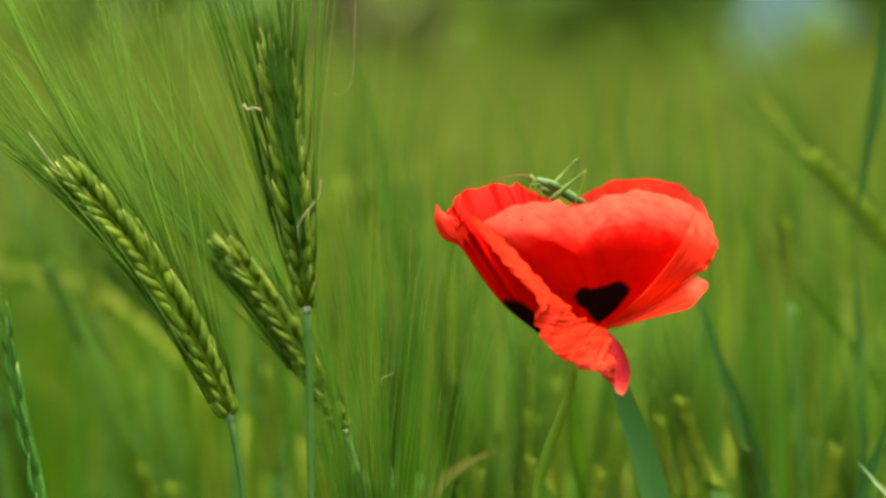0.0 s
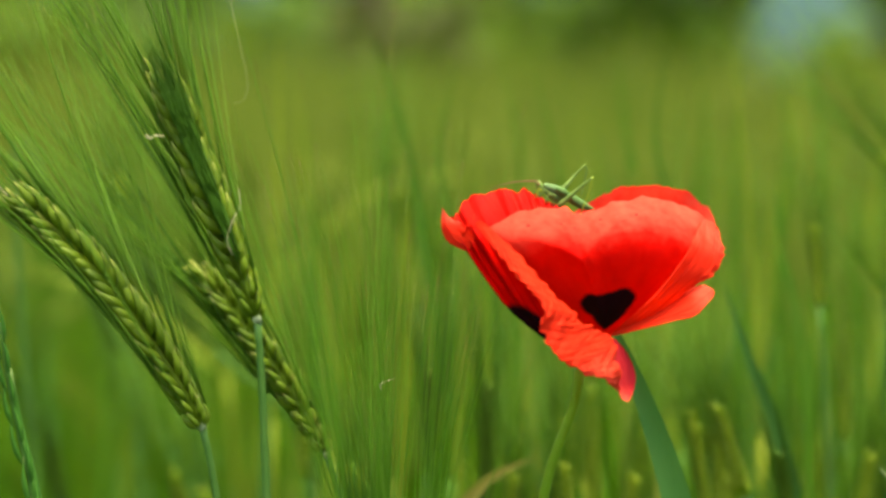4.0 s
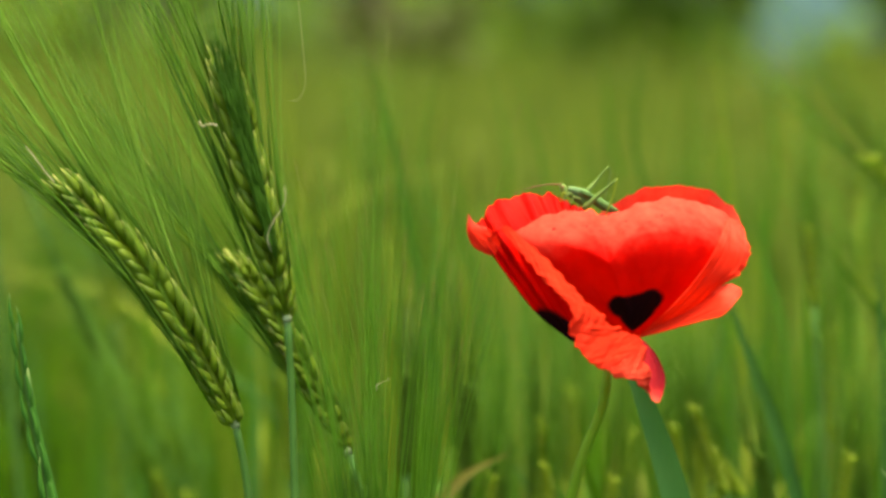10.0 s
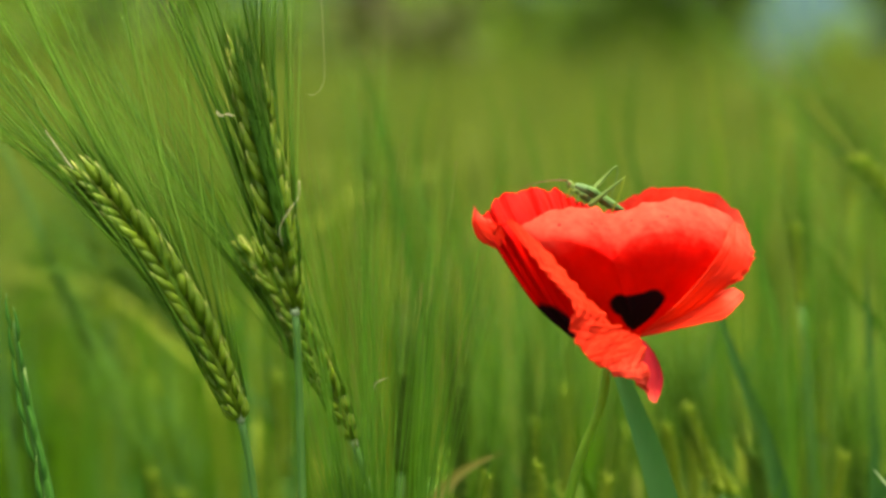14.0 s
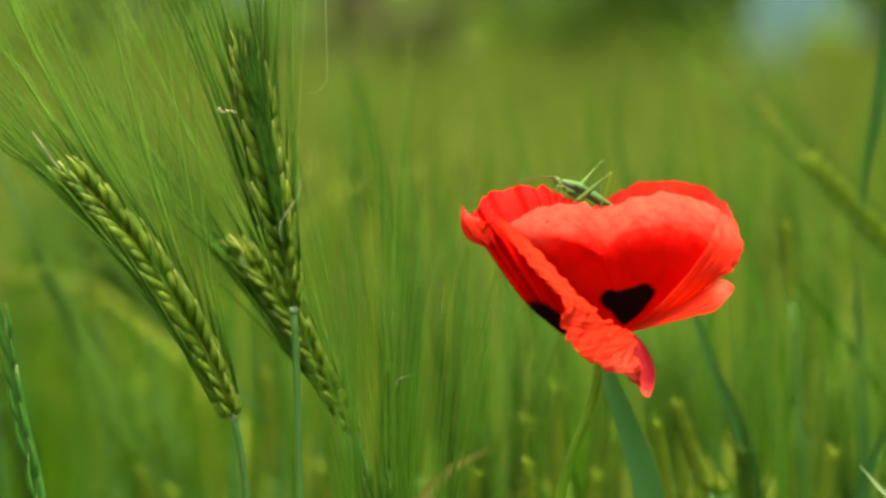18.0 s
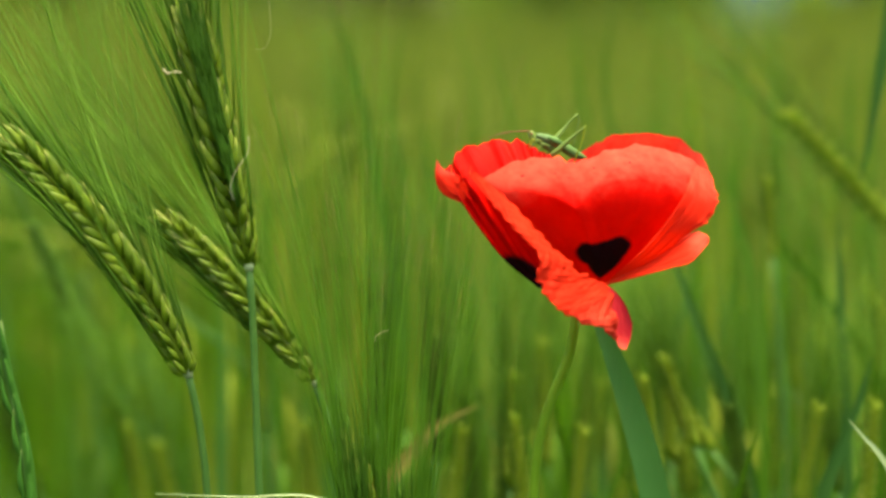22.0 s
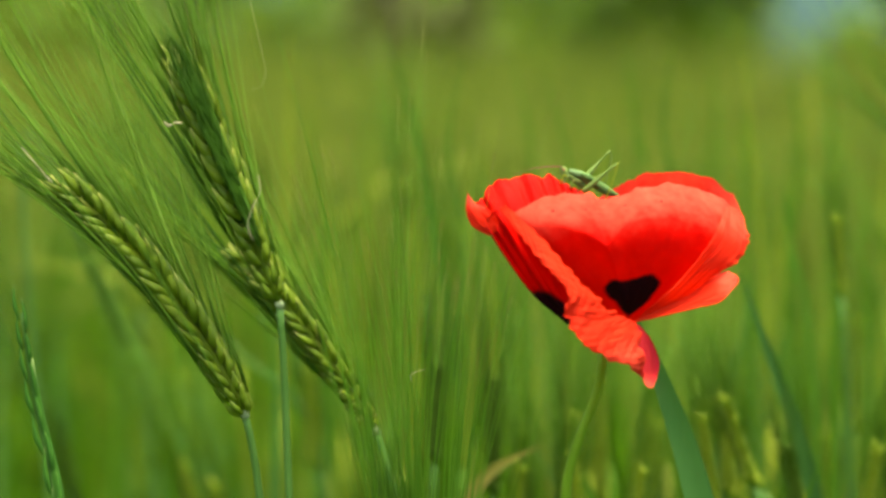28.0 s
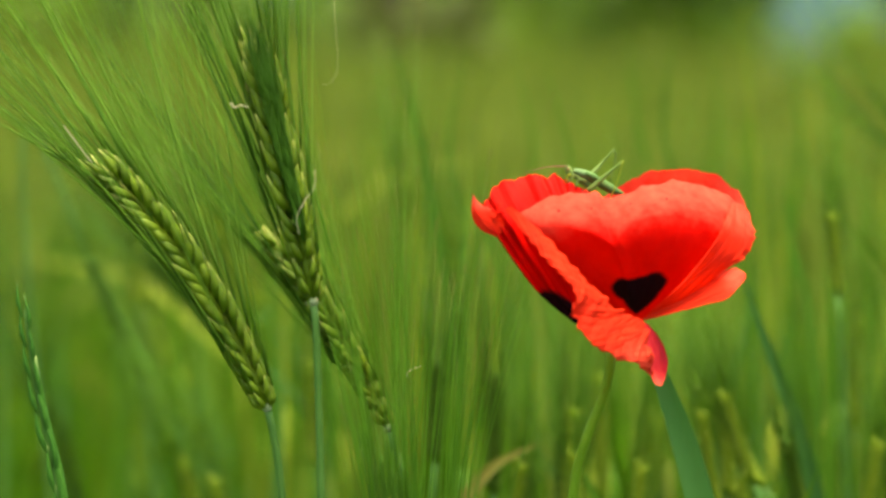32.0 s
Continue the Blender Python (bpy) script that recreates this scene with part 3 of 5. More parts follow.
def wild_spike():
    """A thin grass spike: small pointed spikelets pressed to the stalk on either side."""
    y = 0.632
    foot = Vector((sheet(75, 0, y).x, y, 0))
    plant = new("wild_grass")
    plant.location = foot
    line = [sheet(59, 1500, y) - foot, sheet(42, 900, y) - foot, sheet(12, 755, y) - foot, sheet(-5, 655, y) - foot, sheet(-15, 570, y) - foot]
    add_stem(plant, [(0, 0, -0.01)] + line, 0.0014, 0.0003)
    pts = spline([sheet(50, 1080, y) - foot] + line[1:], 30)
    for i in range(1, 30, 2):
        d = (pts[i + 1] - pts[i - 1]).normalized()
        hand = 1 if (i // 2) % 2 else -1
        side = (Vector((d.z, 0, -d.x)) * hand + Vector((0, -0.7, 0))).normalized()
        kd = (d + side * (0.02 if hand > 0 else 0.05)).normalized()
        kx = (side - kd * side.dot(kd)).normalized()
        part("spikelet", SMALL_KERNEL, plant, Matrix.Translation(pts[i] + side * (0.0005 if hand > 0 else 0.0008)) @ Matrix((kx, kd.cross(kx), kd)).transposed().to_4x4() @ Matrix.Scale(1.12 - 0.013 * i, 4))
    b = Build()
    b.tube([q + Vector((0.0008, 0.0004, 0)) for q in pts[:25]], [0.0018 - 0.00005 * i for i in range(25)], 7)
    part("sheath", b.mesh("sheath", M_SPIKE), plant, None, "smooth dark green leaf sheath along the spike")
    tagged(plant, "slender green wild grass spike with pressed spikelets", "grass")
    spike_plants.append((plant, 1.0, 0.0))


wild_spike()


# ---- plants a little behind, out of the sharp range ----
def plain_ear(seed, length, material):
    """Grains and awns of a blurred ear, each joined into one part."""
    rnd = random.Random(seed)
    grains, awns = Build(), Build()
    for i in range(20):
        z = length * i / 20
        for az in (-60, 0, 60):
            a = radians(az + 180 * (i % 2))
            out = Vector((math.cos(a), math.sin(a), 0))
            d = (Vector((0, 0, 1)) + out * 0.42).normalized()
            s = Vector((0, 0, z)) + out * 0.0016
            grains.tube([s, s + d * 0.003, s + d * 0.006, s + d * 0.0098], [0.0008, 0.0018, 0.0015, 0.0002], 6)
            w = (Vector((0, 0, 1)) + out * rnd.uniform(0.03, 0.40)).normalized()
            t = s + d * 0.0095
            awns.tube([t, t + w * 0.05, t + w * 0.1 + out * 0.006], [0.00028, 0.0002, 0.00006], 3)
    return grains.mesh("grains", material), awns.mesh("awns", M_AWN if material is M_PLAIN else M_DARKAWN)


PLAIN = [plain_ear(60 + k, 0.055 + 0.006 * k, M_PLAIN) for k in range(3)]
SHADED_EARS = [plain_ear(70 + k, 0.055 + 0.006 * k, M_SHADEDEAR) for k in range(3)]


def back_barley(u, v, y, lean, k, stem_du=20, leafy=True, group="barley plants behind the poppy", size=0.62, green=False):
    """A barley plant farther back; u, v: the foot of its ear in the camera's view."""
    neck_at = sheet(u, v, y)
    foot = Vector((neck_at.x + stem_du * 0.0008, y, 0))
    plant = new("barley_plant")
    plant.location = foot
    neck = neck_at - foot
    low = neck - Vector((math.sin(radians(lean)) * 0.05, 0, math.cos(radians(lean)) * 0.05))
    add_stem(plant, [(0, 0, -0.01), (0.003, 0, neck.z * 0.5), low, neck], 0.0016, 0.0008)
    # green picks the ear copy with painted-in shade
    grains, awns = (SHADED_EARS if green else PLAIN)[k % 3]
    ear = part("ear", grains, plant, pose(*neck, 0, lean, 0) @ Matrix.Diagonal((0.74 * size, 0.74 * size, size, 1)))
    part("beard", awns, ear)
    if leafy:
        rnd = random.Random(int(u * 7 + v))
        for i in range(4):
            s = Vector((0.002, 0, neck.z * rnd.uniform(0.55, 0.8)))
            a = rnd.uniform(0, 6.28)
            l = rnd.uniform(0.12, 0.2)
            o = Vector((math.cos(a), 0.4 * math.sin(a), 0))
            add_leaf(plant, [s, s + o * l * 0.2 + Vector((0, 0, l * 0.5)), s + o * l * 0.5 + Vector((0, 0, l * 0.85))], rnd.uniform(0.0032, 0.0055), material=M_FIELD)
    return tagged(plant, "green barley plant with an ear, standing farther back", "barley", group=group)


def grass_leaf(u0, v0, u1, v1, y, width, material, label, bow=0.0, name="grass_leaf", face=(0.2, -1, 0.1)):
    """A long leaf that grows from the soil; it runs from u0, v0 up to its tip at u1, v1."""
    a, tip = sheet(u0, v0, y), sheet(u1, v1, y)
    way = (a - tip).normalized()
    low = a + way * 0.05 + Vector((0, 0, -0.03))
    foot = Vector((low.x + way.x * 0.03, y, 0))
    plant = new(name)
    plant.location = foot
    mid = a.lerp(tip, 0.5) + Vector((bow, 0, 0))
    add_leaf(plant, [low - foot, a - foot, mid - foot, tip - foot], width, face, material, name="blade")
    if low.z > 0.02:
        add_stem(plant, [(0, 0, -0.01), Vector((0, 0, (low.z) * 0.5)), low - foot], 0.0018, 0.0015, material)
    return tagged(plant, label, "leaf")


visitor = barley((sheet(2060, 0, 0.64).x, 0.64, 0), sheet(2005, 385, 0.64), -62, 0.070, 0.05, 27, nodes=20, spin=20, grain=0.95, awned=0.4, spread=0.6, deep=0.04)


def hanging_leaf():
    """A long dark leaf that arches over from its stem and hangs with the tip down."""
    y = 0.80
    plant = new("grass_leaf")
    plant.location = foot = Vector((sheet(1665, 0, y).x, y, 0))
    top = sheet(1650, -40, y) - foot
    add_stem(plant, [(0, 0, -0.01), (0.003, 0, top.z * 0.6), top], 0.0017, 0.0012)
    add_leaf(plant, [top, sheet(1628, -150, y) - foot, sheet(1590, -120, y) - foot, sheet(1560, 40, y) - foot, sheet(1532, 210, y) - foot, sheet(1500, 410, y) - foot], 0.0100, face=(0.7, -1, 0), material=M_DEEPLEAF, name="blade")
    return tagged(plant, "dark green barley leaf arching over and hanging down", "leaf")


far_ear_plants.append((back_barley(1578, 505, 0.86, -44, 2, 30, size=0.85), 1.0, 0.0))
hanging_plants = [(hanging_leaf(), 1.0, 0.0)]
far_stem_plants.append((grass_leaf(1342, 800, 1330, 490, 0.80, 0.0026, M_LEAF, "narrow pale green leaf standing behind the poppy"), 1.0, 0.0))
far_stem_plants.append((grass_leaf(1482, 760, 1462, 455, 0.80, 0.0044, M_DEEPLEAF, "narrow dark green leaf standing behind the poppy"), 1.0, 0.0))
far_stem_plants.append((back_barley(1352, 540, 0.84, -5, 1, 10, False, size=0.42), 1.0, 0.0))
far_stem_plants.append((back_barley(1528, 1000, 0.76, 3, 2, 4, False, size=0.5), 0.9, 0.0))
far_blade_plants.append((grass_leaf(1270, 820, 1145, 500, 0.77, 0.0054, M_DEEPLEAF, "blue-green barley leaf behind the poppy"), 1.0, 0.0))
leaf_plants.append((grass_leaf(1138, 870, 1012, 540, 0.668, 0.0088, M_BLUELEAF, "broad blue-green leaf blade behind the poppy stem", 0.001), 1.0, 0.0))
leaf_plants.append((grass_leaf(1575, 900, 1512, 830, 0.66, 0.0019, M_WHITELEAF, "pale pointed grass leaf tip"), 0.6, 0.0))
far_blade_plants.append((grass_leaf(1455, 930, 1527, 712, 0.735, 0.0050, M_DEEPLEAF, "dark blue-green leaf leaning among the barley", 0.001), 0.8, 0.1))
leaf_plants.append((back_barley(1270, 885, 0.80, -32, 1, 20, False, size=0.52), 0.7, 0.0))
# ears whose necks are placed at u, v in the camera's view, at depth y
for u, v, y, lean, k, size, green in (
        (903, 955, 0.77, 2, 0, 0.62, False), (968, 915, 0.86, -3, 1, 0.7, False), (886, 1020, 0.79, 3, 2, 0.66, True), (664, 840, 0.79, 1, 0, 0.55, True),
        (770, 900, 0.79, 0, 1, 0.62, True), (1190, 905, 0.79, -4, 0, 0.58, False), (1412, 780, 0.95, 5, 1, 0.66, False), (295, 618, 0.92, -44, 2, 0.62, True), (48, 472, 0.89, 155, 0, 0.58, True),
        (462, 850, 0.92, -5, 1, 0.6, False), (255, 1010, 0.9, -10, 0, 0.6, False), (322, 1060, 0.88, -14, 1, 0.6, False), (1040, 970, 0.86, 6, 2, 0.6, False),
        (1105, 1010, 0.92, -8, 0, 0.66, False), (1245, 1020, 0.88, -14, 1, 0.7, False), (1450, 1010, 0.92, 8, 2, 0.66, False), (845, 1030, 0.86, -4, 1, 0.6, True),
        (1232, 880, 0.755, -20, 0, 0.5, False), (1330, 1000, 0.76, -12, 2, 0.5, True), (1165, 915, 0.77, -10, 1, 0.45, False), (800, 1010, 0.765, 6, 0, 0.5, False),
        (1420, 985, 0.77, 10, 1, 0.5, False), (1490, 960, 0.80, -8, 0, 0.5, True), (930, 1010, 0.75, -7, 2, 0.46, False), (1015, 1030, 0.76, 5, 1, 0.5, False),
        (60, 960, 1.0, -20, 2, 0.8, True), (560, 1010, 0.88, -6, 0, 0.6, False), (1380, 960, 0.98, -6, 0, 0.7, False)):
    field_plants.append((back_barley(u, v, y, lean, k, 6, k == 1, size=size, green=green), 0.9, 0.05 * k))
field_plants.append((grass_leaf(285, 900, 190, 735, 0.96, 0.0050, M_BLUELEAF, "pale blue-green leaf among the stems"), 0.8, 0.1))
field_plants.append((grass_leaf(738, 868, 846, 799, 0.755, 0.0046, M_DRYLEAF, "withered brown leaf among the barley", -0.0028, name="withered_leaf"), 1.0, 0.0))
field_plants.append((grass_leaf(600, 330, 760, 290, 1.3, 0.0032, M_PALELEAF, "yellowing bent leaf among the barley", 0.004, face=(0, -0.5, 1)), 0.8, 0.1))
field_plants.append((grass_leaf(150, 520, -60, 480, 1.2, 0.0036, M_PALELEAF, "yellowing bent leaf among the barley", 0.004, face=(0, -0.5, 1)), 0.8, 0.1))
rnd = random.Random(41)
for k in range(30):
    u = -80 + 58 * k + rnd.uniform(-22, 22)
    v = rnd.uniform(520, 800)
    tilt = rnd.gauss(-10, 40)
    field_plants.append((grass_leaf(u, v + 260, u + tilt, v, rnd.uniform(0.9, 1.25), rnd.uniform(0.0022, 0.0042), (M_LEAF, M_FIELD, M_BLUELEAF)[k % 3], "green barley leaf standing among the stems", rnd.gauss(0, 0.003)), 0.9, rnd.uniform(0, 0.3)))
for k in range(17):
    u = 820 + 46 * k + rnd.uniform(-18, 18)
    v = rnd.uniform(680, 850)
    field_plants.append((grass_leaf(u, v + 200, u + rnd.gauss(-16, 40), v, rnd.uniform(0.72, 0.9), rnd.uniform(0.0014, 0.003), (M_LEAF, M_FIELD, M_STEM)[k % 3], "narrow green leaf among the barley stems", rnd.gauss(0, 0.002)), 0.9, rnd.uniform(0, 0.3)))
rnd = random.Random(52)
for k in range(84):
    u = 380 + 15 * k + rnd.uniform(-16, 16)
    v = rnd.uniform(40, 330)
    field_plants.append((grass_leaf(u, v + 330, u + rnd.gauss(-14, 30), v, rnd.uniform(0.86, 1.25), rnd.uniform(0.0016, 0.0042), (M_FIELDTOP, M_LEAF, M_PALELEAF, M_DARKAWN, M_FIELDTOP)[k % 5], "slender green stalk rising out of the field", rnd.gauss(0, 0.003)), 0.9, rnd.uniform(0, 0.3)))
rnd = random.Random(77)
for k in range(14):
    y = rnd.uniform(1.0, 1.5)
    u = -150 + 135 * k + rnd.uniform(-30, 30)
    field_plants.append((back_barley(u, rnd.uniform(520, 760), y, rnd.gauss(-12, 18), k, rnd.uniform(-20, 20), size=0.8), 0.9, rnd.uniform(0, 0.3)))
for k in range(26):
    u = rnd.uniform(1150, 1600) if k % 2 else rnd.uniform(-100, 390)
    v = rnd.uniform(460, 760)
    field_plants.append((grass_leaf(u, v + 280, u + rnd.gauss(-14, 40), v, rnd.uniform(0.85, 1.1), rnd.uniform(0.0014, 0.0028), (M_STEM, M_LEAF, M_FIELD)[k % 3], "thin green grass blade among the barley", rnd.gauss(0, 0.002)), 0.9, rnd.uniform(0, 0.3)))
for ob in near_patches:
    field_plants.append((ob, 0.5, rnd.uniform(0, 0.4)))
grass = grass_leaf(590, 974, 285, 963, 0.625, 0.0007, M_WHITELEAF, "pale dry grass blade lying across the stems", name="dry_grass", face=(0, -0.4, 1))

# ---- the poppy ----
POPPY_FOOT = Vector((sheet(940, 0, 0.645).x, 0.645, 0))
HEAD = sheet(1050, 628, 0.64) - POPPY_FOOT            # where the stem meets the flower
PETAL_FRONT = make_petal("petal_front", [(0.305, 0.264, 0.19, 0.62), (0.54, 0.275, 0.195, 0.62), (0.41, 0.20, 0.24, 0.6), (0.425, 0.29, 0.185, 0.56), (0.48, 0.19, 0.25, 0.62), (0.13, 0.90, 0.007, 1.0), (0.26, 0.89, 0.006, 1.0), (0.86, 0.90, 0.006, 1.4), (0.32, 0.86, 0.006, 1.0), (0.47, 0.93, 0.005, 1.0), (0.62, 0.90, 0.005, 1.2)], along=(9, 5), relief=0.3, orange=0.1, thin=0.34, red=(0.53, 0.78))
# shade on the side petal painted in: darker red, less see-through
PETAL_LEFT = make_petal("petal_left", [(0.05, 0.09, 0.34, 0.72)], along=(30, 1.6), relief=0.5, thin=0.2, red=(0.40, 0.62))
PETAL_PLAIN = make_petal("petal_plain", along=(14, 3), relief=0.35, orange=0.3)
# up-facing edges and lobes: lit tone painted in as orange
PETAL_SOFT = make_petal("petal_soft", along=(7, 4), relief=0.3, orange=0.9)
# darker pinkish red puts the shade of the turned-away end into its colour
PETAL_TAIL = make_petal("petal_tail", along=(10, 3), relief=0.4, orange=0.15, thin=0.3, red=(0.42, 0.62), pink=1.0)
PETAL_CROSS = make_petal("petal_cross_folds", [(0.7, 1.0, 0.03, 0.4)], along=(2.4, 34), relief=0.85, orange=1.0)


def at_head(u, v, d):
    return sheet(u, v, 0.64 + d / 1000) - POPPY_FOOT - HEAD


def petal(name, parent, low, right, rim, left, bulge, material, label, seed, crumple=1.0, n=44, roll=1.0, ragged=1.0, crease=None, pleats=0.0, across=False, frayed=0.0):
    """A petal stretched between four curved edges, bellied by bulge (in mm, away from the viewer) and crumpled."""
    c0 = spline([at_head(*q) for q in low], n)
    c1 = spline([at_head(*q) for q in rim], n)
    d0 = spline([at_head(*q) for q in left], n)
    d1 = spline([at_head(*q) for q in right], n)
    b = Build()
    rows = []
    for j in range(n + 1):
        v = j / n
        row = []
        for i in range(n + 1):
            u = i / n
            q = c0[i] * (1 - v) + c1[i] * v + d0[j] * (1 - u) + d1[j] * u
            q -= c0[0] * (1 - u) * (1 - v) + c0[n] * u * (1 - v) + c1[0] * (1 - u) * v + c1[n] * u * v
            ends = math.sin(math.pi * u) ** 0.6 if 0 < u < 1 else 0.0
            if crease:
                top = float(np.interp(u, crease[0], crease[1]))
                belly = ends * ((v / top) ** 1.15 if v < top else 1 - ((v - top) / (1 - top)) ** 1.4)
            else:
                belly = ends * math.sin(math.pi * v ** roll)
            belly += pleats * 0.12 * math.sin(u * 58 + 3 * math.sin(u * 9)) * v ** 2
            fade = min(1, 4 * v)
            q.y += bulge / 1000 * belly
            pu, pv = (v * 1.3, u * 0.6) if across else (u, v)
            w = noise.noise(Vector((pu * 16, pv * 1.6, seed))) * 0.0007 + noise.noise(Vector((pu * 5, pv * 3, seed + 9))) * 0.0012 + noise.noise(Vector((pu * 34, pv * 4, seed + 5))) * 0.0003
            q.y += w * crumple * fade
            q.z += 0.35 * w * crumple * fade * v
            q.z += (noise.noise(Vector((u * 11, seed, 2))) * 0.0008 + noise.noise(Vector((u * 27, seed, 4))) * 0.0006) * ragged * v ** 6
            if across:
                q.y += 0.0011 * (noise.noise(Vector((v * 30 + u * 5, u * 1.5, seed))) + 0.6 * noise.noise(Vector((v * 62 - u * 4, u * 2, seed + 3)))) * fade
            if frayed:
                torn = noise.noise(Vector((v * 13, seed, 7))) * 0.0013 + noise.noise(Vector((v * 34, seed, 8))) * 0.0009
                q.x += frayed * torn * (u ** 8 + (1 - u) ** 8 * (1.0 if across else 0.0)) * min(1.0, 3 * v)
                q.z += 0.6 * frayed * torn * (u ** 8 + (1 - u) ** 8 * (1.0 if across else 0.0)) * min(1.0, 3 * v)
            row.append(q)
        rows.append(row)
    b.grid(rows)
    return part(name, b.mesh(name, material), parent, None, label)


poppy = new("poppy")
poppy.location = POPPY_FOOT
tagged(poppy, "open red poppy with black blotches on a bent hairy stem", "poppy")
hb = Build()
hb.tube([Vector((0, 0, -0.003)), Vector((0, 0, 0)), Vector((0.001, 0, 0.0025)), Vector((0.003, 0, 0.005))], [0.0012, 0.0022, 0.0028, 0.0022], 10)
flower_head = part("flower_head", hb.mesh("flower_head", M_POPPYSTEM), poppy, pose(*HEAD))
petal("petal", flower_head, [(1085, 594, 0), (1100, 596, 1), (1110, 590, 0)], [(1110, 590, 0), (1230, 505, 12), (1294, 402, 10)],
      [(1036, 372, 17), (1075, 346, 20), (1115, 329, 22), (1170, 322, 24), (1225, 331, 22), (1268, 358, 18), (1294, 402, 10)],
      [(1085, 594, 0), (1055, 480, 16), (1036, 372, 17)], 8, PETAL_PLAIN, "scarlet back petal", 3)
petal("petal", flower_head, [(985, 597, -6), (1030, 606, -4), (1062, 602, -2)], [(1062, 602, -2), (1050, 480, 0), (1030, 378, 4)],
      [(812, 394, -13), (828, 378, -11), (850, 350, -7), (900, 336, -3), (950, 334, 0), (985, 352, 2), (1030, 378, 4)],
      [(985, 597, -6), (925, 548, -11), (880, 490, -14), (845, 440, -15), (812, 394, -13)], -5, PETAL_LEFT, "side petal painted a shaded red, with a black blotch", 11, n=80, ragged=1.3, pleats=2.6,
      crease=((0.0, 0.25, 0.6, 1.0), (0.78, 0.74, 0.80, 0.85)))
petal("petal", flower_head, [(1078, 588, -5), (1092, 590, -6), (1112, 587, -5)],
      [(1112, 587, -5), (1190, 550, -8), (1255, 500, -8), (1284, 476, -5), (1300, 430, 2)],
      [(885, 402, -14), (930, 378, -11), (985, 363, -8), (1020, 367, -6), (1045, 373, -5), (1075, 366, -5), (1110, 352, -4), (1170, 346, 0), (1235, 360, 2), (1280, 393, 3), (1300, 430, 2)],
      [(1078, 588, -5), (1020, 538, -11), (945, 468, -15), (885, 402, -14)], -9, PETAL_FRONT, "scarlet front petal with a black heart-shaped blotch", 20, 0.6, n=60, ragged=1.4,
      crease=((0.0, 0.1, 0.22, 0.30, 0.37, 0.45, 0.6, 0.75, 0.9, 1.0), (0.86, 0.84, 0.70, 0.60, 0.74, 0.82, 0.80, 0.77, 0.75, 0.8)))
petal("petal_fold", flower_head, [(1108, 586, -8), (1110, 587, -8), (1112, 588, -7)], [(1112, 588, -7), (1195, 550, -11), (1256, 499, -12), (1287, 480, -8), (1303, 436, -1), (1290, 395, 3)],
      [(1262, 383, -3), (1270, 382, 0), (1282, 387, 2), (1290, 395, 3)],
      [(1108, 586, -8), (1178, 522, -15), (1234, 450, -16), (1262, 383, -3)], -1, PETAL_SOFT, "outer edge of the front petal turned out", 63, 0.45, 60, ragged=0.5, frayed=1.3)
petal("petal", flower_head, [(862, 396, -17), (866, 392, -17), (872, 388, -17)],
      [(872, 388, -17), (930, 438, -19), (1000, 512, -20), (1050, 560, -19), (1088, 584, -16), (1110, 598, -16), (1120, 630, -18), (1125, 662, -20), (1124, 692, -20)],
      [(1112, 680, -21), (1118, 686, -20), (1124, 692, -20)],
      [(862, 396, -17), (905, 448, -22), (940, 490, -26), (983, 535, -30), (988, 590, -31), (1015, 632, -31), (1055, 655, -29), (1096, 671, -26), (1112, 680, -21)],
      -2, PETAL_CROSS, "petal folded down over the front of the flower", 31, 0.7, n=120, across=True, frayed=0.9)
petal("petal_fold", flower_head, [(1096, 594, -15), (1106, 594, -14), (1116, 598, -12)],
      [(1116, 598, -12), (1136, 622, -9), (1151, 660, -8), (1149, 685, -11), (1141, 708, -17)],
      [(1128, 704, -20), (1134, 707, -19), (1141, 708, -17)],
      [(1096, 594, -15), (1108, 625, -18.5), (1115, 655, -20.5), (1120, 685, -20.5), (1128, 704, -20)], 1.5, PETAL_TAIL, "sideways-turned end of the folded petal, painted a shaded crimson", 71, 0.4, 30, ragged=0.3)
petal("petal_lobe", flower_head, [(1104, 590, -8), (1106, 591, -8), (1108, 592, -8)], [(1108, 592, -8), (1165, 578, -14), (1218, 563, -18), (1257, 553, -19), (1286, 520, -15)],
      [(1264, 497, -11), (1280, 502, -12), (1288, 510, -13), (1286, 520, -15)],
      [(1104, 590, -8), (1190, 542, -11), (1236, 510, -11), (1264, 497, -11)], -2, PETAL_SOFT, "orange-red lobe of a petal", 41, 0.45, frayed=0.4)
petal("petal_lobe", flower_head, [(846, 444, -16), (856, 436, -16), (862, 420, -16)], [(862, 420, -16), (852, 405, -16), (834, 392, -15)],
      [(805, 367, -13), (809, 374, -14), (818, 385, -14), (834, 392, -15)], [(846, 444, -16), (815, 428, -15), (803, 402, -14), (805, 367, -13)], -0.5, PETAL_SOFT, "curled tip of a petal", 51, 0.3, 16, ragged=0.1)
b = Build()
for q in ([(838, 395, -18), (848, 402, -19), (853, 410, -18)], [(852, 385, -18), (850, 402, -19), (842, 418, -18)], [(846, 402, -19), (856, 398, -19), (862, 404, -18)]):
    b.tube(spline([at_head(*w) for w in q], 6), 0.00025, 5)
part("frayed_scrap", b.mesh("frayed_scrap", PETAL_PLAIN), flower_head, None, "torn red scrap at the petal's tip")
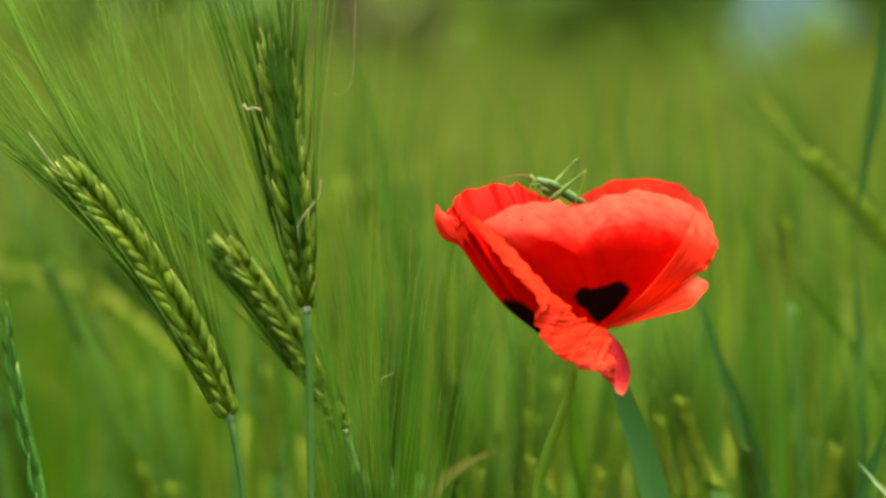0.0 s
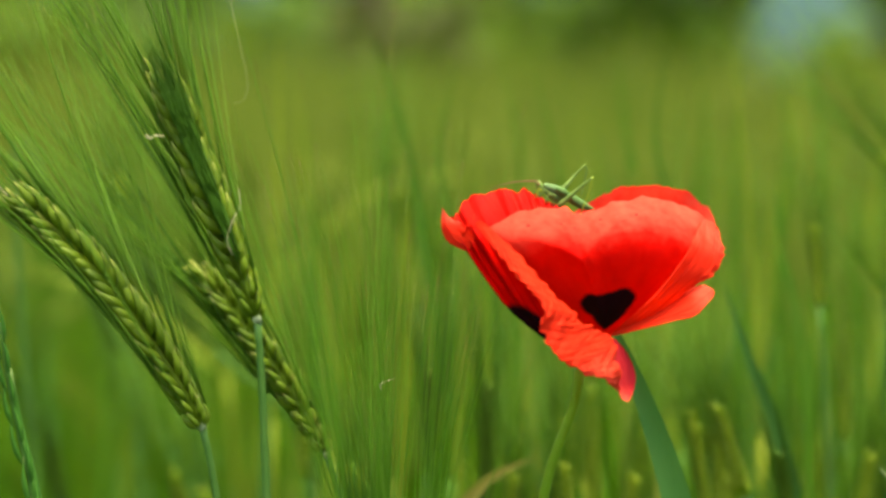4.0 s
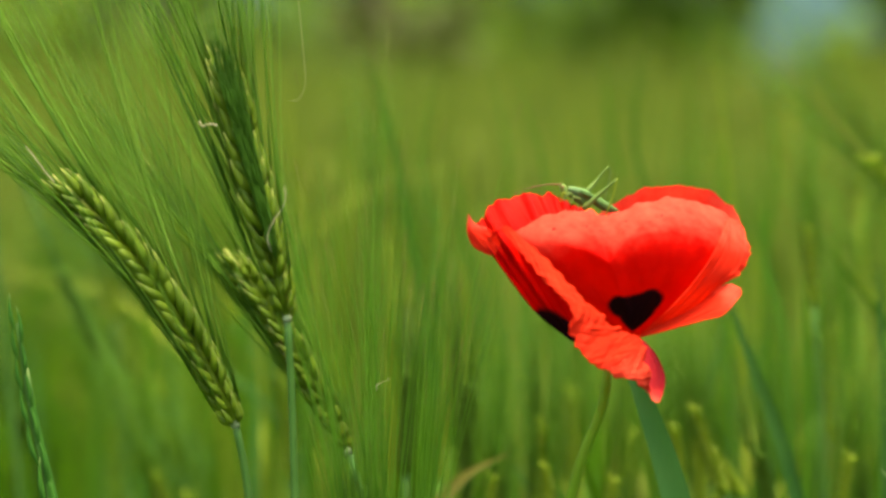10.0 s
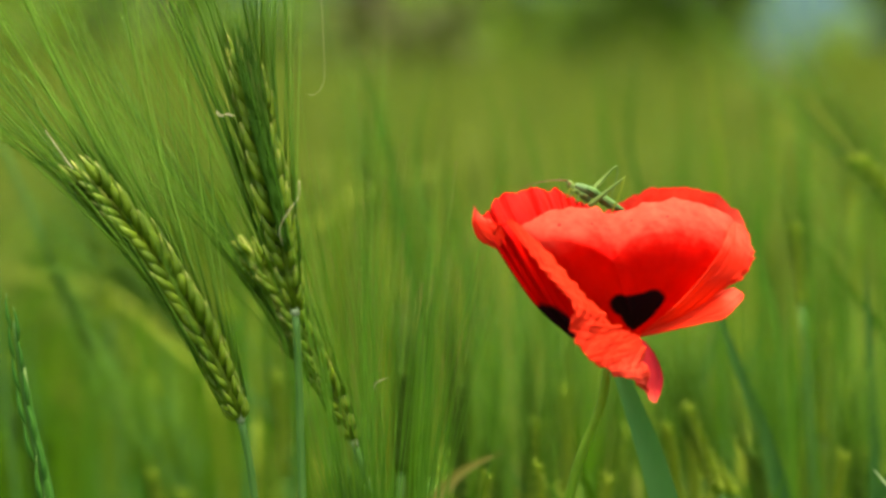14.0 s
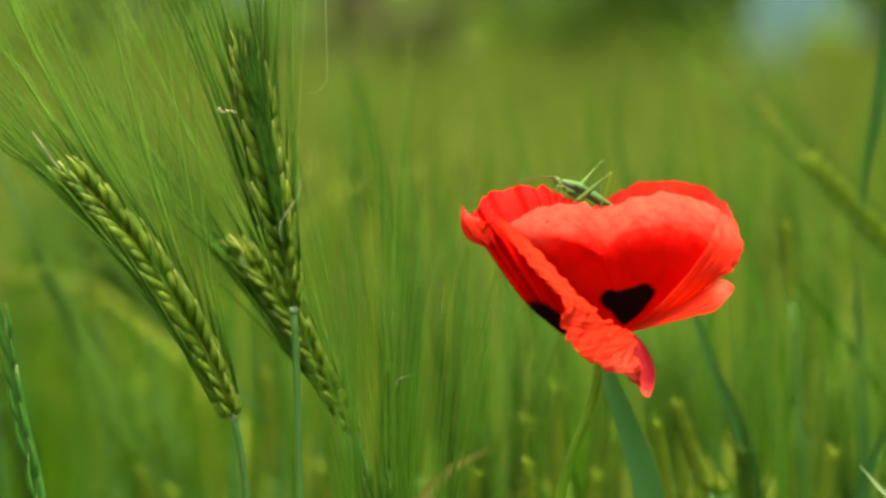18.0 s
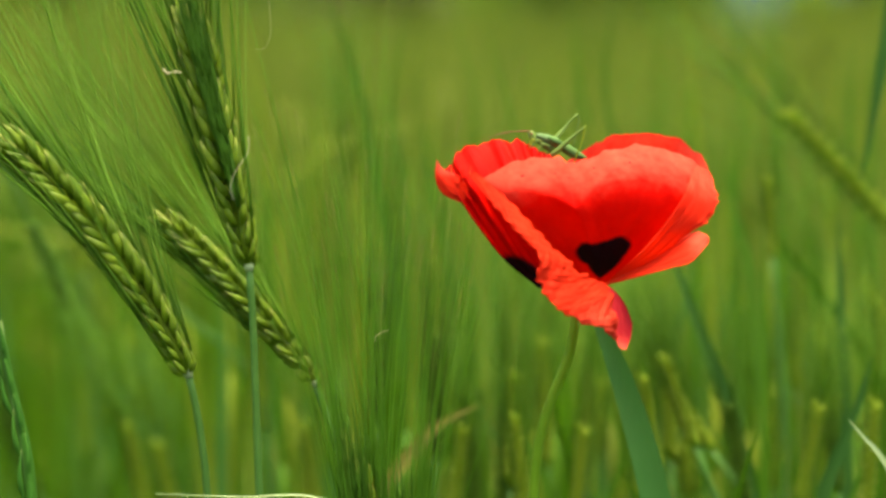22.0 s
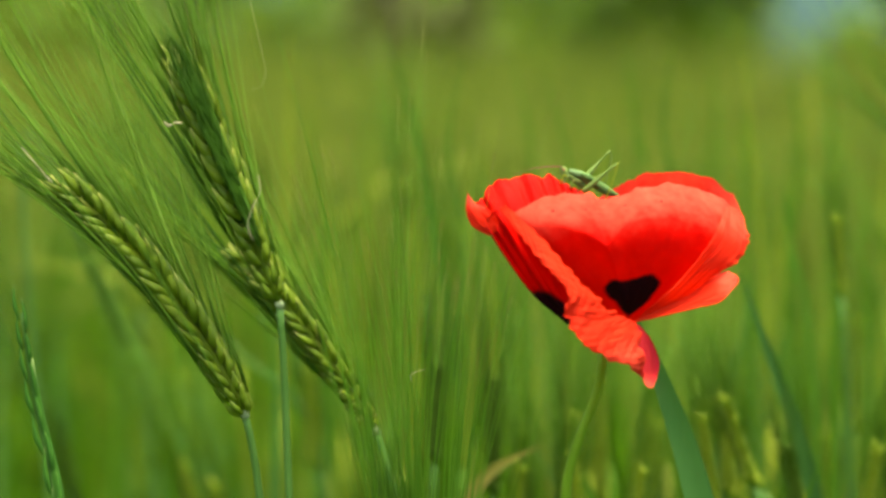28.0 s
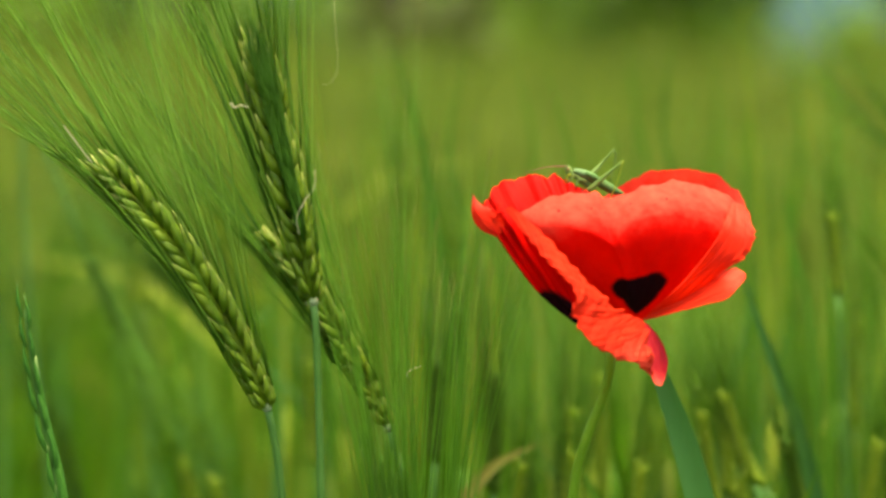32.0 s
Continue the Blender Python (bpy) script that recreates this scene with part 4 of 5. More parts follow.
add_stem(poppy, [(0, 0, -0.01), sheet(940, 2600, 0.645) - POPPY_FOOT, sheet(966, 1200, 0.642) - POPPY_FOOT, sheet(985, 872, 0.64) - POPPY_FOOT, sheet(1006, 800, 0.64) - POPPY_FOOT,
                 sheet(1031, 740, 0.64) - POPPY_FOOT, sheet(1046, 690, 0.64) - POPPY_FOOT, HEAD], 0.0017, 0.0012, M_POPPYSTEM, "stem", "thin hairy green stem")


def stem_hairs():
    """Fine stiff hairs that stand off the poppy's stem."""
    rnd = random.Random(8)
    b = Build()
    line = spline([sheet(966, 1200, 0.642) - POPPY_FOOT, sheet(985, 872, 0.64) - POPPY_FOOT, sheet(1006, 800, 0.64) - POPPY_FOOT, sheet(1031, 740, 0.64) - POPPY_FOOT, sheet(1046, 690, 0.64) - POPPY_FOOT, HEAD], 60)
    for k in range(140):
        i = rnd.randrange(60)
        q = line[i].lerp(line[i + 1], rnd.random())
        a = rnd.uniform(0, 6.28)
        o = Vector((math.cos(a), math.sin(a), rnd.uniform(-0.2, 0.2))).normalized()
        b.tube([q + o * 0.001, q + o * rnd.uniform(0.002, 0.0034)], [0.00006, 0.00002], 3)
    part("hair", b.mesh("hair", M_POPPYSTEM), poppy, None, "fine pale stem hairs")


stem_hairs()


# ---- the insect on it ----
def limb(parent, name, points, radii, material, label=""):
    b = Build()
    n = 10
    pts = spline([at_head(*q) for q in points], n)
    rad = [float(np.interp(i / n, np.linspace(0, 1, len(radii)), radii)) for i in range(n + 1)]
    b.tube(pts, [0.82 * r for r in rad], 7)
    return part(name, b.mesh(name, material), parent, None, label)


insects = []


def build_grasshopper():
    g = new("grasshopper")
    limb(g, "abdomen", [(1018, 340, 1), (1035, 350, 1), (1052, 360, 1), (1071, 368, 1)], [0.0012, 0.0016, 0.0015, 0.0005], M_HOPPERBODY, "green ringed abdomen")
    limb(g, "thorax", [(982, 326, 1), (995, 330, 1), (1010, 336, 1), (1026, 347, 1)], [0.0008, 0.0013, 0.0015, 0.0012], M_HOPPERBACK, "pale green saddle-shaped back plate")
    limb(g, "head", [(970, 318, 1), (973, 324, 1), (977, 333, 1), (979, 340, 1)], [0.0007, 0.0012, 0.0012, 0.0005], M_HOPPER)
    limb(g, "wing_pad", [(1004, 330, -0.5), (1018, 337, -0.8), (1030, 346, -0.6)], [0.0006, 0.0012, 0.0003], M_HOPPERBODY)
    limb(g, "chest", [(984, 336, 1), (996, 343, 1), (1010, 352, 1)], [0.0006, 0.0011, 0.0010], M_HOPPERBODY)
    limb(g, "leg", [(980, 337, -1.2), (974, 333, -2), (968, 349, -2.2)], [0.0004, 0.0003, 0.0002], M_PALELEAF)
    for e in (-0.3, 1.9):
        limb(g, "eye", [(972, 321, e), (973, 323, e), (974, 325, e)], [0.0003, 0.0005, 0.0002], M_FEELER)
    limb(g, "femur", [(1008, 362, -1), (1025, 348, -1.5), (1050, 326, -2), (1069, 310, -2)], [0.0007, 0.00085, 0.00042, 0.00026], M_HOPPER)
    limb(g, "tibia", [(1069, 309, -2), (1062, 338, -2.5), (1048, 375, -3)], [0.0003, 0.00028, 0.00024], M_PALELEAF)
    limb(g, "femur", [(1004, 342, 3), (1020, 327, 3.5), (1038, 306, 4), (1053, 289, 4)], [0.0007, 0.0008, 0.00036, 0.00025], M_HOPPER)
    limb(g, "tibia", [(1053, 289, 4), (1057, 296, 4.5), (1053, 320, 5), (1046, 348, 5)], [0.00028, 0.00024, 0.00022, 0.0002], M_HOPPER)
    limb(g, "leg", [(992, 340, -1), (984, 334, -2), (972, 348, -2)], [0.0004, 0.0003, 0.0002], M_HOPPER)
    limb(g, "leg", [(1004, 345, -1), (992, 342, -2), (985, 356, -2)], [0.0004, 0.0003, 0.0002], M_HOPPER)
    limb(g, "leg", [(998, 340, 2), (1003, 350, 2), (1000, 362, 2)], [0.0004, 0.0003, 0.0002], M_HOPPER)
    limb(g, "feeler", [(971, 318, 0.5), (950, 318, 0), (920, 322, 0), (885, 334, 0)], [0.00018, 0.00014, 0.0001, 0.00006], M_FEELER, "long thin reddish feeler")
    limb(g, "feeler", [(971, 319, 1.5), (955, 319, 3), (935, 320, 6), (910, 326, 9)], [0.00018, 0.00014, 0.0001, 0.00006], M_FEELER)
    tagged(g, "small green grasshopper sitting on the poppy petals", "grasshopper")
    insects.append(g)


build_grasshopper()


# ---- what moves: the wind in the plants ----
def nod(plant, ear, foot, neck, lean, rows):
    """Sway a plant about its foot, and turn its ear at the neck."""
    walk(plant, [(t, pose(foot[0], foot[1], dz / 1000, 0, turn, 0)) for t, turn, dz, ear_turn in rows])
    walk(ear, [(t, pose(neck[0], neck[1], neck[2], 0, lean + ear_turn, 0)) for t, turn, dz, ear_turn in rows])


def sway(plant, rows, share=1.0, late=0.0):
    """Lean a whole plant about its foot."""
    x, y, z = plant.location
    e = plant.rotation_euler.copy()
    m = Matrix.LocRotScale((x, y, z), e, None)
    keys = [(0.0, rows[0][1])] + [(t + late, a) for t, a in rows if 0 < t + late < 32] + [(32.0, rows[-1][1])]
    walk(plant, [(t, Matrix.Translation((x, y, z)) @ pose(0, 0, 0, 0, a * share, 0) @ e.to_matrix().to_4x4()) for t, a in keys])


def motions():
    # seconds, sway of the plant, rise in mm, turn of the ear
    nod(*ear_left, [
        (0, 0.23, -1, 0.71), (0.5, 0.48, -0.8, 0.59), (1, 0.43, -0.6, 0.27), (1.5, 0.05, -1, -1.91), (2, -0.77, -2, -4.48), (2.5, -1.47, -2.6, -3.4),
        (4.5, -0.29, -1.6, -3.09), (5, 0.47, -1.1, -0.28), (5.5, 0.68, -0.7, 1.55), (6, 0.45, -0.8, 2.39), (6.5, 0.09, -0.9, 1.48),
        (7, -0.25, -1.3, 0.07), (7.5, -0.5, -1.5, -2.18), (8, -0.91, -1.5, -3.33), (8.5, -0.95, -1.2, -3.14), (9, -0.58, -1.2, -3.18),
        (9.5, -0.39, -1.2, -0.79), (10, -0.19, -1.3, -0.74), (10.5, -0.33, -1, -0.66), (11, -0.51, -0.8, -1.03), (11.5, -0.44, -1.2, -1.26),
        (12, -0.22, -1, -1.05), (12.5, 0.05, -0.9, 0.02), (13, 0.15, -0.7, 1.36), (13.5, 0.09, -0.6, 2.11), (14, -0.04, -0.4, 2.05),
        (14.5, -0.13, -0.1, 1.51), (16.5, 0.19, -0.5, 1.66), (17, 0.19, -0.3, 1.72), (17.5, 0.13, -0.3, 1.56), (18, 0.05, -0.5, 0.86),
        (18.5, -0.03, -0.2, 0.14), (19, -0, 0, 0), (19.5, 0.11, 0.1, 0.11), (20, 0.21, -0.2, -0.39), (20.5, -0.01, -0.3, -1.32),
        (21, -0.36, -0.8, -1.39), (21.5, -0.55, -1.1, -1.75), (22, -0.58, -0.9, -2.26), (22.5, -0.61, -2.1, -2.78), (23, -0.38, -0.7, -2.77),
        (23.5, 0.13, -0.1, -1.13), (24, 0.79, 0.4, 1.77), (24.5, 1.05, 0.6, 3.22), (25, 0.8, 0.3, 2.87), (25.5, -0.04, -0.7, 0.51),
        (27.5, -0.75, -1.5, -4.16), (28, -0.3, -1.4, -3.55), (28.5, -0.1, -1.1, -2.61), (29, -0.04, -0.9, -2.56), (29.5, -0.32, -0.6, -2.19),
        (30, -0.72, -0.7, -2.38), (30.5, -0.81, -1, -2.85), (31, -0.59, -1, -2.47), (31.5, -0.16, -0.9, -1.62), (32, 0.17, -0.4, 0.04),
    ])
    # seconds, sway of the plant, rise in mm, turn of the ear
    nod(*ear_upright, [
        (0, 0.09, -1, 0.25), (0.5, 0.36, -0.8, 1.3), (1, 0.28, -0.7, 0.45), (1.5, -0.31, -1.1, -3.16), (2, -1.33, -2.4, -7.95),
        (2.5, -2.24, -3.5, -14.08), (4.5, -0.86, -1.4, -9.25), (5, -0.18, -1.3, -5.1), (5.5, 0.06, -1, -3.74), (6, -0.17, -1, -1.55),
        (6.5, -0.32, -1.1, -2.04), (7, -0.54, -1.9, -1.97), (7.5, -0.66, -2.5, -3.6), (8, -0.91, -2.6, -3.99), (8.5, -0.98, -2, -4.09),
        (9, -0.9, -1.9, -4.98), (9.5, -0.93, -1.6, -4.78), (10, -0.86, -1.5, -5.81), (10.5, -0.91, -1.4, -5.23), (11, -0.85, -0.8, -4.08),
        (11.5, -0.64, -0.9, -3.37), (12, -0.42, -1.2, -3.03), (12.5, -0.37, -1.2, -2.82), (13, -0.46, -0.7, -3.74), (13.5, -0.61, -0.4, -3.94),
        (14, -0.66, -0.3, -3.25), (14.5, -0.48, -0.4, -0.98), (16.5, -0.19, -0.8, 0.43), (17, -0.4, -0.5, -1.63), (17.5, -0.51, -0.4, -2.48),
        (18, -0.45, -0.5, -2.4), (18.5, -0.29, -0.4, -1.19), (19, 0, 0, -0), (19.5, 0.22, -0, 0.88), (20, 0.27, -0.2, 0.15),
        (20.5, 0.03, -0.1, -1.89), (21, -0.48, -0.6, -2.35), (21.5, -0.8, -1.1, -4.79), (22, -1.03, -0.9, -4.67), (22.5, -1.1, -0.8, -4.72),
        (23, -0.75, 0.2, -5.19), (23.5, -0.44, 0.4, -3.28), (24, -0.01, -0.3, -1.49), (24.5, 0.33, 0.1, -2.2), (25, 0.24, 0.2, -2.84),
        (25.5, -0.26, 0.1, -5.08), (27.5, -2.02, -0.6, -14.36), (28, -1.35, -0.5, -13.26), (28.5, -0.76, -0.8, -8.17), (29, -0.3, -0.2, -8.4),
        (29.5, -0.61, 0.2, -7.65), (30, -1.21, -0.3, -7.21), (30.5, -1.39, -0.4, -8.68), (31, -1.38, -0.6, -8.06), (31.5, -0.97, -0.3, -8.01),
        (32, -0.64, -0.5, -4.59),
    ])
    # seconds, sway of the plant, rise in mm, turn of the ear
    nod(*ear_middle, [
        (0, 0.15, -0.1, 0.37), (0.5, 0.27, -0.4, 0.68), (1, 0.18, 0.2, -0.55), (1.5, -0.26, -0.8, -3.63), (2, -1.19, -1, -6.01),
        (2.5, -1.7, -2.2, -9.65), (4.5, -0.4, -4.8, 5.41), (5, -0.01, -5.2, 9.97), (5.5, 0.16, -4, 10.45), (6, -0.07, -3.5, 9.18),
        (6.5, -0.3, -2, 5.05), (7, -0.48, -1.6, 0.28), (7.5, -0.67, -1.2, -3.9), (8, -0.99, -1, -3.73), (8.5, -0.94, -1.6, -2.46),
        (9, -0.7, -2.1, -0.39), (9.5, -0.56, -3.2, 3.96), (10, -0.38, -3.5, 2.97), (10.5, -0.52, -2.8, 4.17), (11, -0.54, -2.4, 2.45),
        (11.5, -0.43, -1.6, 1.77), (12, -0.23, -2.2, 2.51), (12.5, -0.12, -2.6, 4.55), (13, -0.16, -2.8, 6.37), (13.5, -0.22, -2.7, 7.23),
        (14, -0.19, -1.7, 5.21), (14.5, -0.05, -0, 2), (16.5, -0.16, -2.4, 5.69), (17, -0.05, -2, 5.29), (17.5, 0.06, -1.1, 3.81),
        (18, 0.1, -0.5, 1.82), (18.5, 0.05, -0.2, 0.51), (19, -0, 0, 0), (19.5, 0.04, -0, -0.33), (20, 0.12, 0.5, -2.8), (20.5, 0.1, 2, -4.83),
        (21, 0.01, 1.6, -5.68), (21.5, -0.21, 0.7, -6.78), (22, -0.43, 1.7, -8.52), (22.5, -0.56, 0.6, -7.36), (23, -0.22, 0.4, -4.67),
        (23.5, 0.27, -0.6, 0.47), (24, 0.8, -0.9, 4.61), (24.5, 0.95, -0.5, 5.44), (25, 0.56, -0.9, 2.96), (25.5, -0.36, -1.8, -0.26),
        (27.5, -0.59, -0.2, -7.1), (28, -0.04, -0.7, -4.29), (28.5, 0.2, -1.4, -2.41), (29, -0.03, -1.5, -1.95), (29.5, -0.51, -1, -2.17),
        (30, -0.88, -1.1, -1.28), (30.5, -0.66, -1.1, -0.68), (31, -0.14, -0.6, -0.93), (31.5, 0.15, -0.9, 0.93), (32, 0.22, -0.7, 1.81),
    ])
    head_rows = [
        (0, -0.41, -0.1, 0.66), (0.5, -0.33, -0, 0.8), (1, -0.18, -0, -0.59), (1.5, 0.02, -0.2, -1.14), (2, 0.11, -0, 1.98), (2.5, 0.01, -0.1, 0.43),
        (4.5, -0.87, -0.4, 1.71), (5, -0.86, -0.5, 0.74), (5.5, -0.68, -0.8, -0.05), (6, -0.26, -0.5, -0.23), (6.5, -0.03, -0.4, 0.65),
        (7, -0.11, -0.8, -0.32), (7.5, -0.35, -0.8, -1.98), (8, -0.51, -1.5, -2.11), (8.5, -0.6, -1.4, -1.66), (9, -0.59, -1.4, -0.32),
        (9.5, -0.42, -0.5, 0.84), (10, -0.16, -0.6, -0.56), (10.5, -0.14, -0.8, 0.98), (11, -0.28, -0.7, 1.49), (11.5, -0.49, -0.6, 0.77),
        (12, -0.71, -0.9, 1.17), (12.5, -0.69, -0.6, 0.63), (13, -0.48, -0.3, 0.81), (13.5, -0.28, -0.4, 1.95), (14, -0.16, -0.5, 2.08),
        (14.5, -0.2, -0.7, 2.22), (16.5, -0.39, -0.3, 1.31), (17, -0.25, -0.2, 1.82), (17.5, -0.16, -0.1, 1.31), (18, -0.09, -0.1, 0.48),
        (18.5, -0.07, 0, 0.45), (19, 0, 0, -0), (19.5, 0.08, 0.3, 0.72), (20, 0.15, 0.5, 0.78), (20.5, 0.11, 0.5, 0.95), (21, -0.03, 0.2, 0.75),
        (21.5, -0.22, 0.2, 0.51), (22, -0.21, 0.4, -0.11), (22.5, -0.13, 0.6, -0.67), (23, 0.11, 1.4, 0.4), (23.5, 0.2, 1.6, 0.9),
        (24, 0.1, 1.7, 1.27), (24.5, -0.25, 1.3, 1.93), (25, -0.45, 1.1, 2.13), (25.5, -0.57, 0.8, 0.76), (27.5, -0.57, 1.1, 2.7),
        (28, -0.6, 0.9, 1.74), (28.5, -0.61, 0.9, 0.08), (29, -0.54, 0.5, -0.86), (29.5, -0.56, 0.4, 2.72), (30, -0.59, 0.5, 3.51),
        (30.5, -0.56, 0.8, 0.92), (31, -0.65, 0.8, 1.25), (31.5, -0.58, 0.7, 0.2), (32, -0.47, 0.6, 0.5),
    ]
    walk(poppy, [(t, pose(*POPPY_FOOT[:2], dz / 1000, 0, turn, 0)) for t, turn, dz, head in head_rows])
    walk(flower_head, [(t, pose(*HEAD, 0, head, 0)) for t, turn, dz, head in head_rows])
    for insect in insects:
        walk(insect, [(t, pose(*POPPY_FOOT[:2], dz / 1000, 0, turn, 0) @ pose(*HEAD, 0, head, 0)) for t, turn, dz, head in head_rows])
    spike_rows = [
        (0, 0.34), (0.5, 0.44), (1, 0.39), (1.5, 0.17), (2, -0.09), (2.5, -0.07), (4.5, -0.35), (5, -0.23), (5.5, 0.16), (6, 0.42), (6.5, 0.4),
        (7, 0.25), (7.5, -0.05), (8, -0.43), (8.5, -0.49), (9, -0.33), (9.5, -0.11), (10, 0.03), (10.5, 0.15), (11, 0.21), (11.5, 0.33), (12, 0.43),
        (12.5, 0.18), (13, 0.06), (13.5, -0.03), (14, -0.02), (14.5, 0.1), (16.5, 0.04), (17, 0), (17.5, 0.03), (18, 0.06), (18.5, 0.03), (19, 0),
        (19.5, 0.05), (20, 0.2), (20.5, 0.36), (21, 0.46), (21.5, 0.31), (22, 0.13), (22.5, -0.09), (23, 0.02), (23.5, 0.15), (24, 0.38),
        (24.5, 0.45), (25, 0.4), (25.5, 0.16), (27.5, -0.55), (28, -0.2), (28.5, 0.1), (29, 0.06), (29.5, -0.13), (30, -0.17), (30.5, -0.02),
        (31, 0.16), (31.5, 0.09), (32, -0.18),
    ]
    brush_rows = [
        (0, -0.04), (0.5, 0.01), (1, -0.03), (1.5, -0.09), (2, -0.13), (2.5, 0.14), (4.5, -0.68), (5, -0.14), (5.5, -0.1), (6, -0.4), (6.5, -0.54),
        (7, -0.44), (7.5, -0.28), (8, -0.39), (8.5, -0.53), (9, -0.67), (9.5, -0.69), (10, -0.69), (10.5, -0.56), (11, -0.3), (11.5, -0.15),
        (12, -0.11), (12.5, -0.5), (13, -0.75), (13.5, -0.8), (14, -0.71), (14.5, -0.42), (16.5, -0.3), (17, -0.22), (17.5, -0.11), (18, 0.06),
        (18.5, 0.04), (19, 0), (19.5, 0.02), (20, 0.19), (20.5, 0.31), (21, 0.24), (21.5, 0.06), (22, -0.02), (22.5, -0.11), (23, 0.06),
        (23.5, 0.05), (24, 0.16), (24.5, 0.12), (25, -0.01), (25.5, -0.25), (27.5, -0.22), (28, -0.23), (28.5, -0.29), (29, -0.39), (29.5, -0.41),
        (30, -0.43), (30.5, -0.33), (31, -0.29), (31.5, -0.37), (32, -0.37),
    ]
    far_ear_rows = [
        (0, 1.09), (0.5, 0.66), (1, 0.52), (1.5, 0.48), (2, 0.46), (2.5, 0.87), (4.5, 2.99), (5, 2.9), (5.5, 2.28), (6, 1.7), (6.5, 1.59), (7, 1.89),
        (7.5, 2.46), (8, 2.7), (8.5, 2.73), (9, 2.57), (9.5, 2.28), (10, 2.08), (10.5, 2.01), (11, 2.08), (11.5, 2.34), (12, 2.52), (12.5, 2.45),
        (13, 2.17), (13.5, 2.06), (14, 1.8), (14.5, 2), (16.5, 2.2), (17, 1.76), (17.5, 1.22), (18, 0.72), (18.5, 0.14), (19, 0), (19.5, 0.26),
        (20, 0.72), (20.5, 1.25), (21, 1.58), (21.5, 1.31), (22, 0.63), (22.5, 0.03), (23, -0.24), (23.5, -0.04), (24, 0.53), (24.5, 1.27),
        (25, 1.89), (25.5, 2.35), (27.5, 3.01), (28, 3.14), (28.5, 3.23), (29, 3.29), (29.5, 3.19), (30, 2.72), (30.5, 2.65), (31, 2.66),
        (31.5, 2.63), (32, 2.49),
    ]
    far_stem_rows = [
        (0, 0.88), (0.5, 0.93), (1, 0.87), (1.5, 0.59), (2, 0.36), (2.5, 0.47), (4.5, 1.35), (5, 1.57), (5.5, 1.37), (6, 0.97), (6.5, 0.64),
        (7, 0.48), (7.5, 0.57), (8, 0.78), (8.5, 1.07), (9, 1.33), (9.5, 1.16), (10, 0.84), (10.5, 0.58), (11, 0.59), (11.5, 0.92), (12, 1.34),
        (12.5, 1.39), (13, 1.16), (13.5, 0.8), (14, 0.5), (14.5, 0.51), (16.5, 0.96), (17, 0.75), (17.5, 0.63), (18, 0.55), (18.5, 0.35), (19, 0),
        (19.5, -0.05), (20, 0.11), (20.5, 0.38), (21, 0.42), (21.5, 0.39), (22, 0.55), (22.5, 0.64), (23, 0.8), (23.5, 0.56), (24, 0.5), (24.5, 0.6),
        (25, 0.93), (25.5, 1.2), (27.5, 1.01), (28, 1.24), (28.5, 1.45), (29, 1.48), (29.5, 1.33), (30, 0.99), (30.5, 0.91), (31, 0.95), (31.5, 1),
        (32, 1.05),
    ]
    far_blade_rows = [
        (0, 1.18), (0.5, 1.17), (1, 1.04), (1.5, 0.79), (2, 0.59), (2.5, 0.66), (4.5, 1.82), (5, 2.03), (5.5, 1.88), (6, 1.45), (6.5, 1.1),
        (7, 0.94), (7.5, 1.12), (8, 1.45), (8.5, 1.78), (9, 2.03), (9.5, 1.84), (10, 1.45), (10.5, 1.2), (11, 1.23), (11.5, 1.52), (12, 1.94),
        (12.5, 1.99), (13, 1.69), (13.5, 1.32), (14, 1.05), (14.5, 1.08), (16.5, 1.43), (17, 1.21), (17.5, 0.9), (18, 0.65), (18.5, 0.26), (19, 0),
        (19.5, -0.02), (20, 0.32), (20.5, 0.54), (21, 0.67), (21.5, 0.74), (22, 0.69), (22.5, 0.7), (23, 1.04), (23.5, 0.92), (24, 0.75),
        (24.5, 0.77), (25, 1.34), (25.5, 1.68), (27.5, 1.24), (28, 1.52), (28.5, 1.8), (29, 1.99), (29.5, 1.86), (30, 1.56), (30.5, 1.45),
        (31, 1.45), (31.5, 1.46), (32, 1.46),
    ]
    leaf_rows = [
        (0, 0.31), (0.5, 0.5), (1, 0.51), (1.5, 0.29), (2, 0.02), (2.5, 0.05), (4.5, 0.34), (5, 0.33), (5.5, 0.21), (6, -0.01), (6.5, -0.15),
        (7, -0.21), (7.5, -0.21), (8, -0.29), (8.5, -0.29), (9, -0.19), (9.5, 0), (10, 0.26), (10.5, 0.18), (11, 0.19), (11.5, 0.16), (12, 0.02),
        (12.5, 0), (13, 0.01), (13.5, -0.08), (14, -0.04), (14.5, 0.07), (16.5, -0.09), (17, -0.29), (17.5, -0.29), (18, -0.11), (18.5, -0.11),
        (19, 0), (19.5, 0.05), (20, 0.15), (20.5, 0.09), (21, -0.07), (21.5, 0.07), (22, 0.21), (22.5, 0.46), (23, 0.96), (23.5, 0.74), (24, 0.69),
        (24.5, 0.45), (25, 0.11), (25.5, -0), (27.5, 0.16), (28, 0.42), (28.5, 0.66), (29, 0.57), (29.5, 0.32), (30, 0.25), (30.5, 0.21), (31, 0.25),
        (31.5, 0.36), (32, 0.36),
    ]
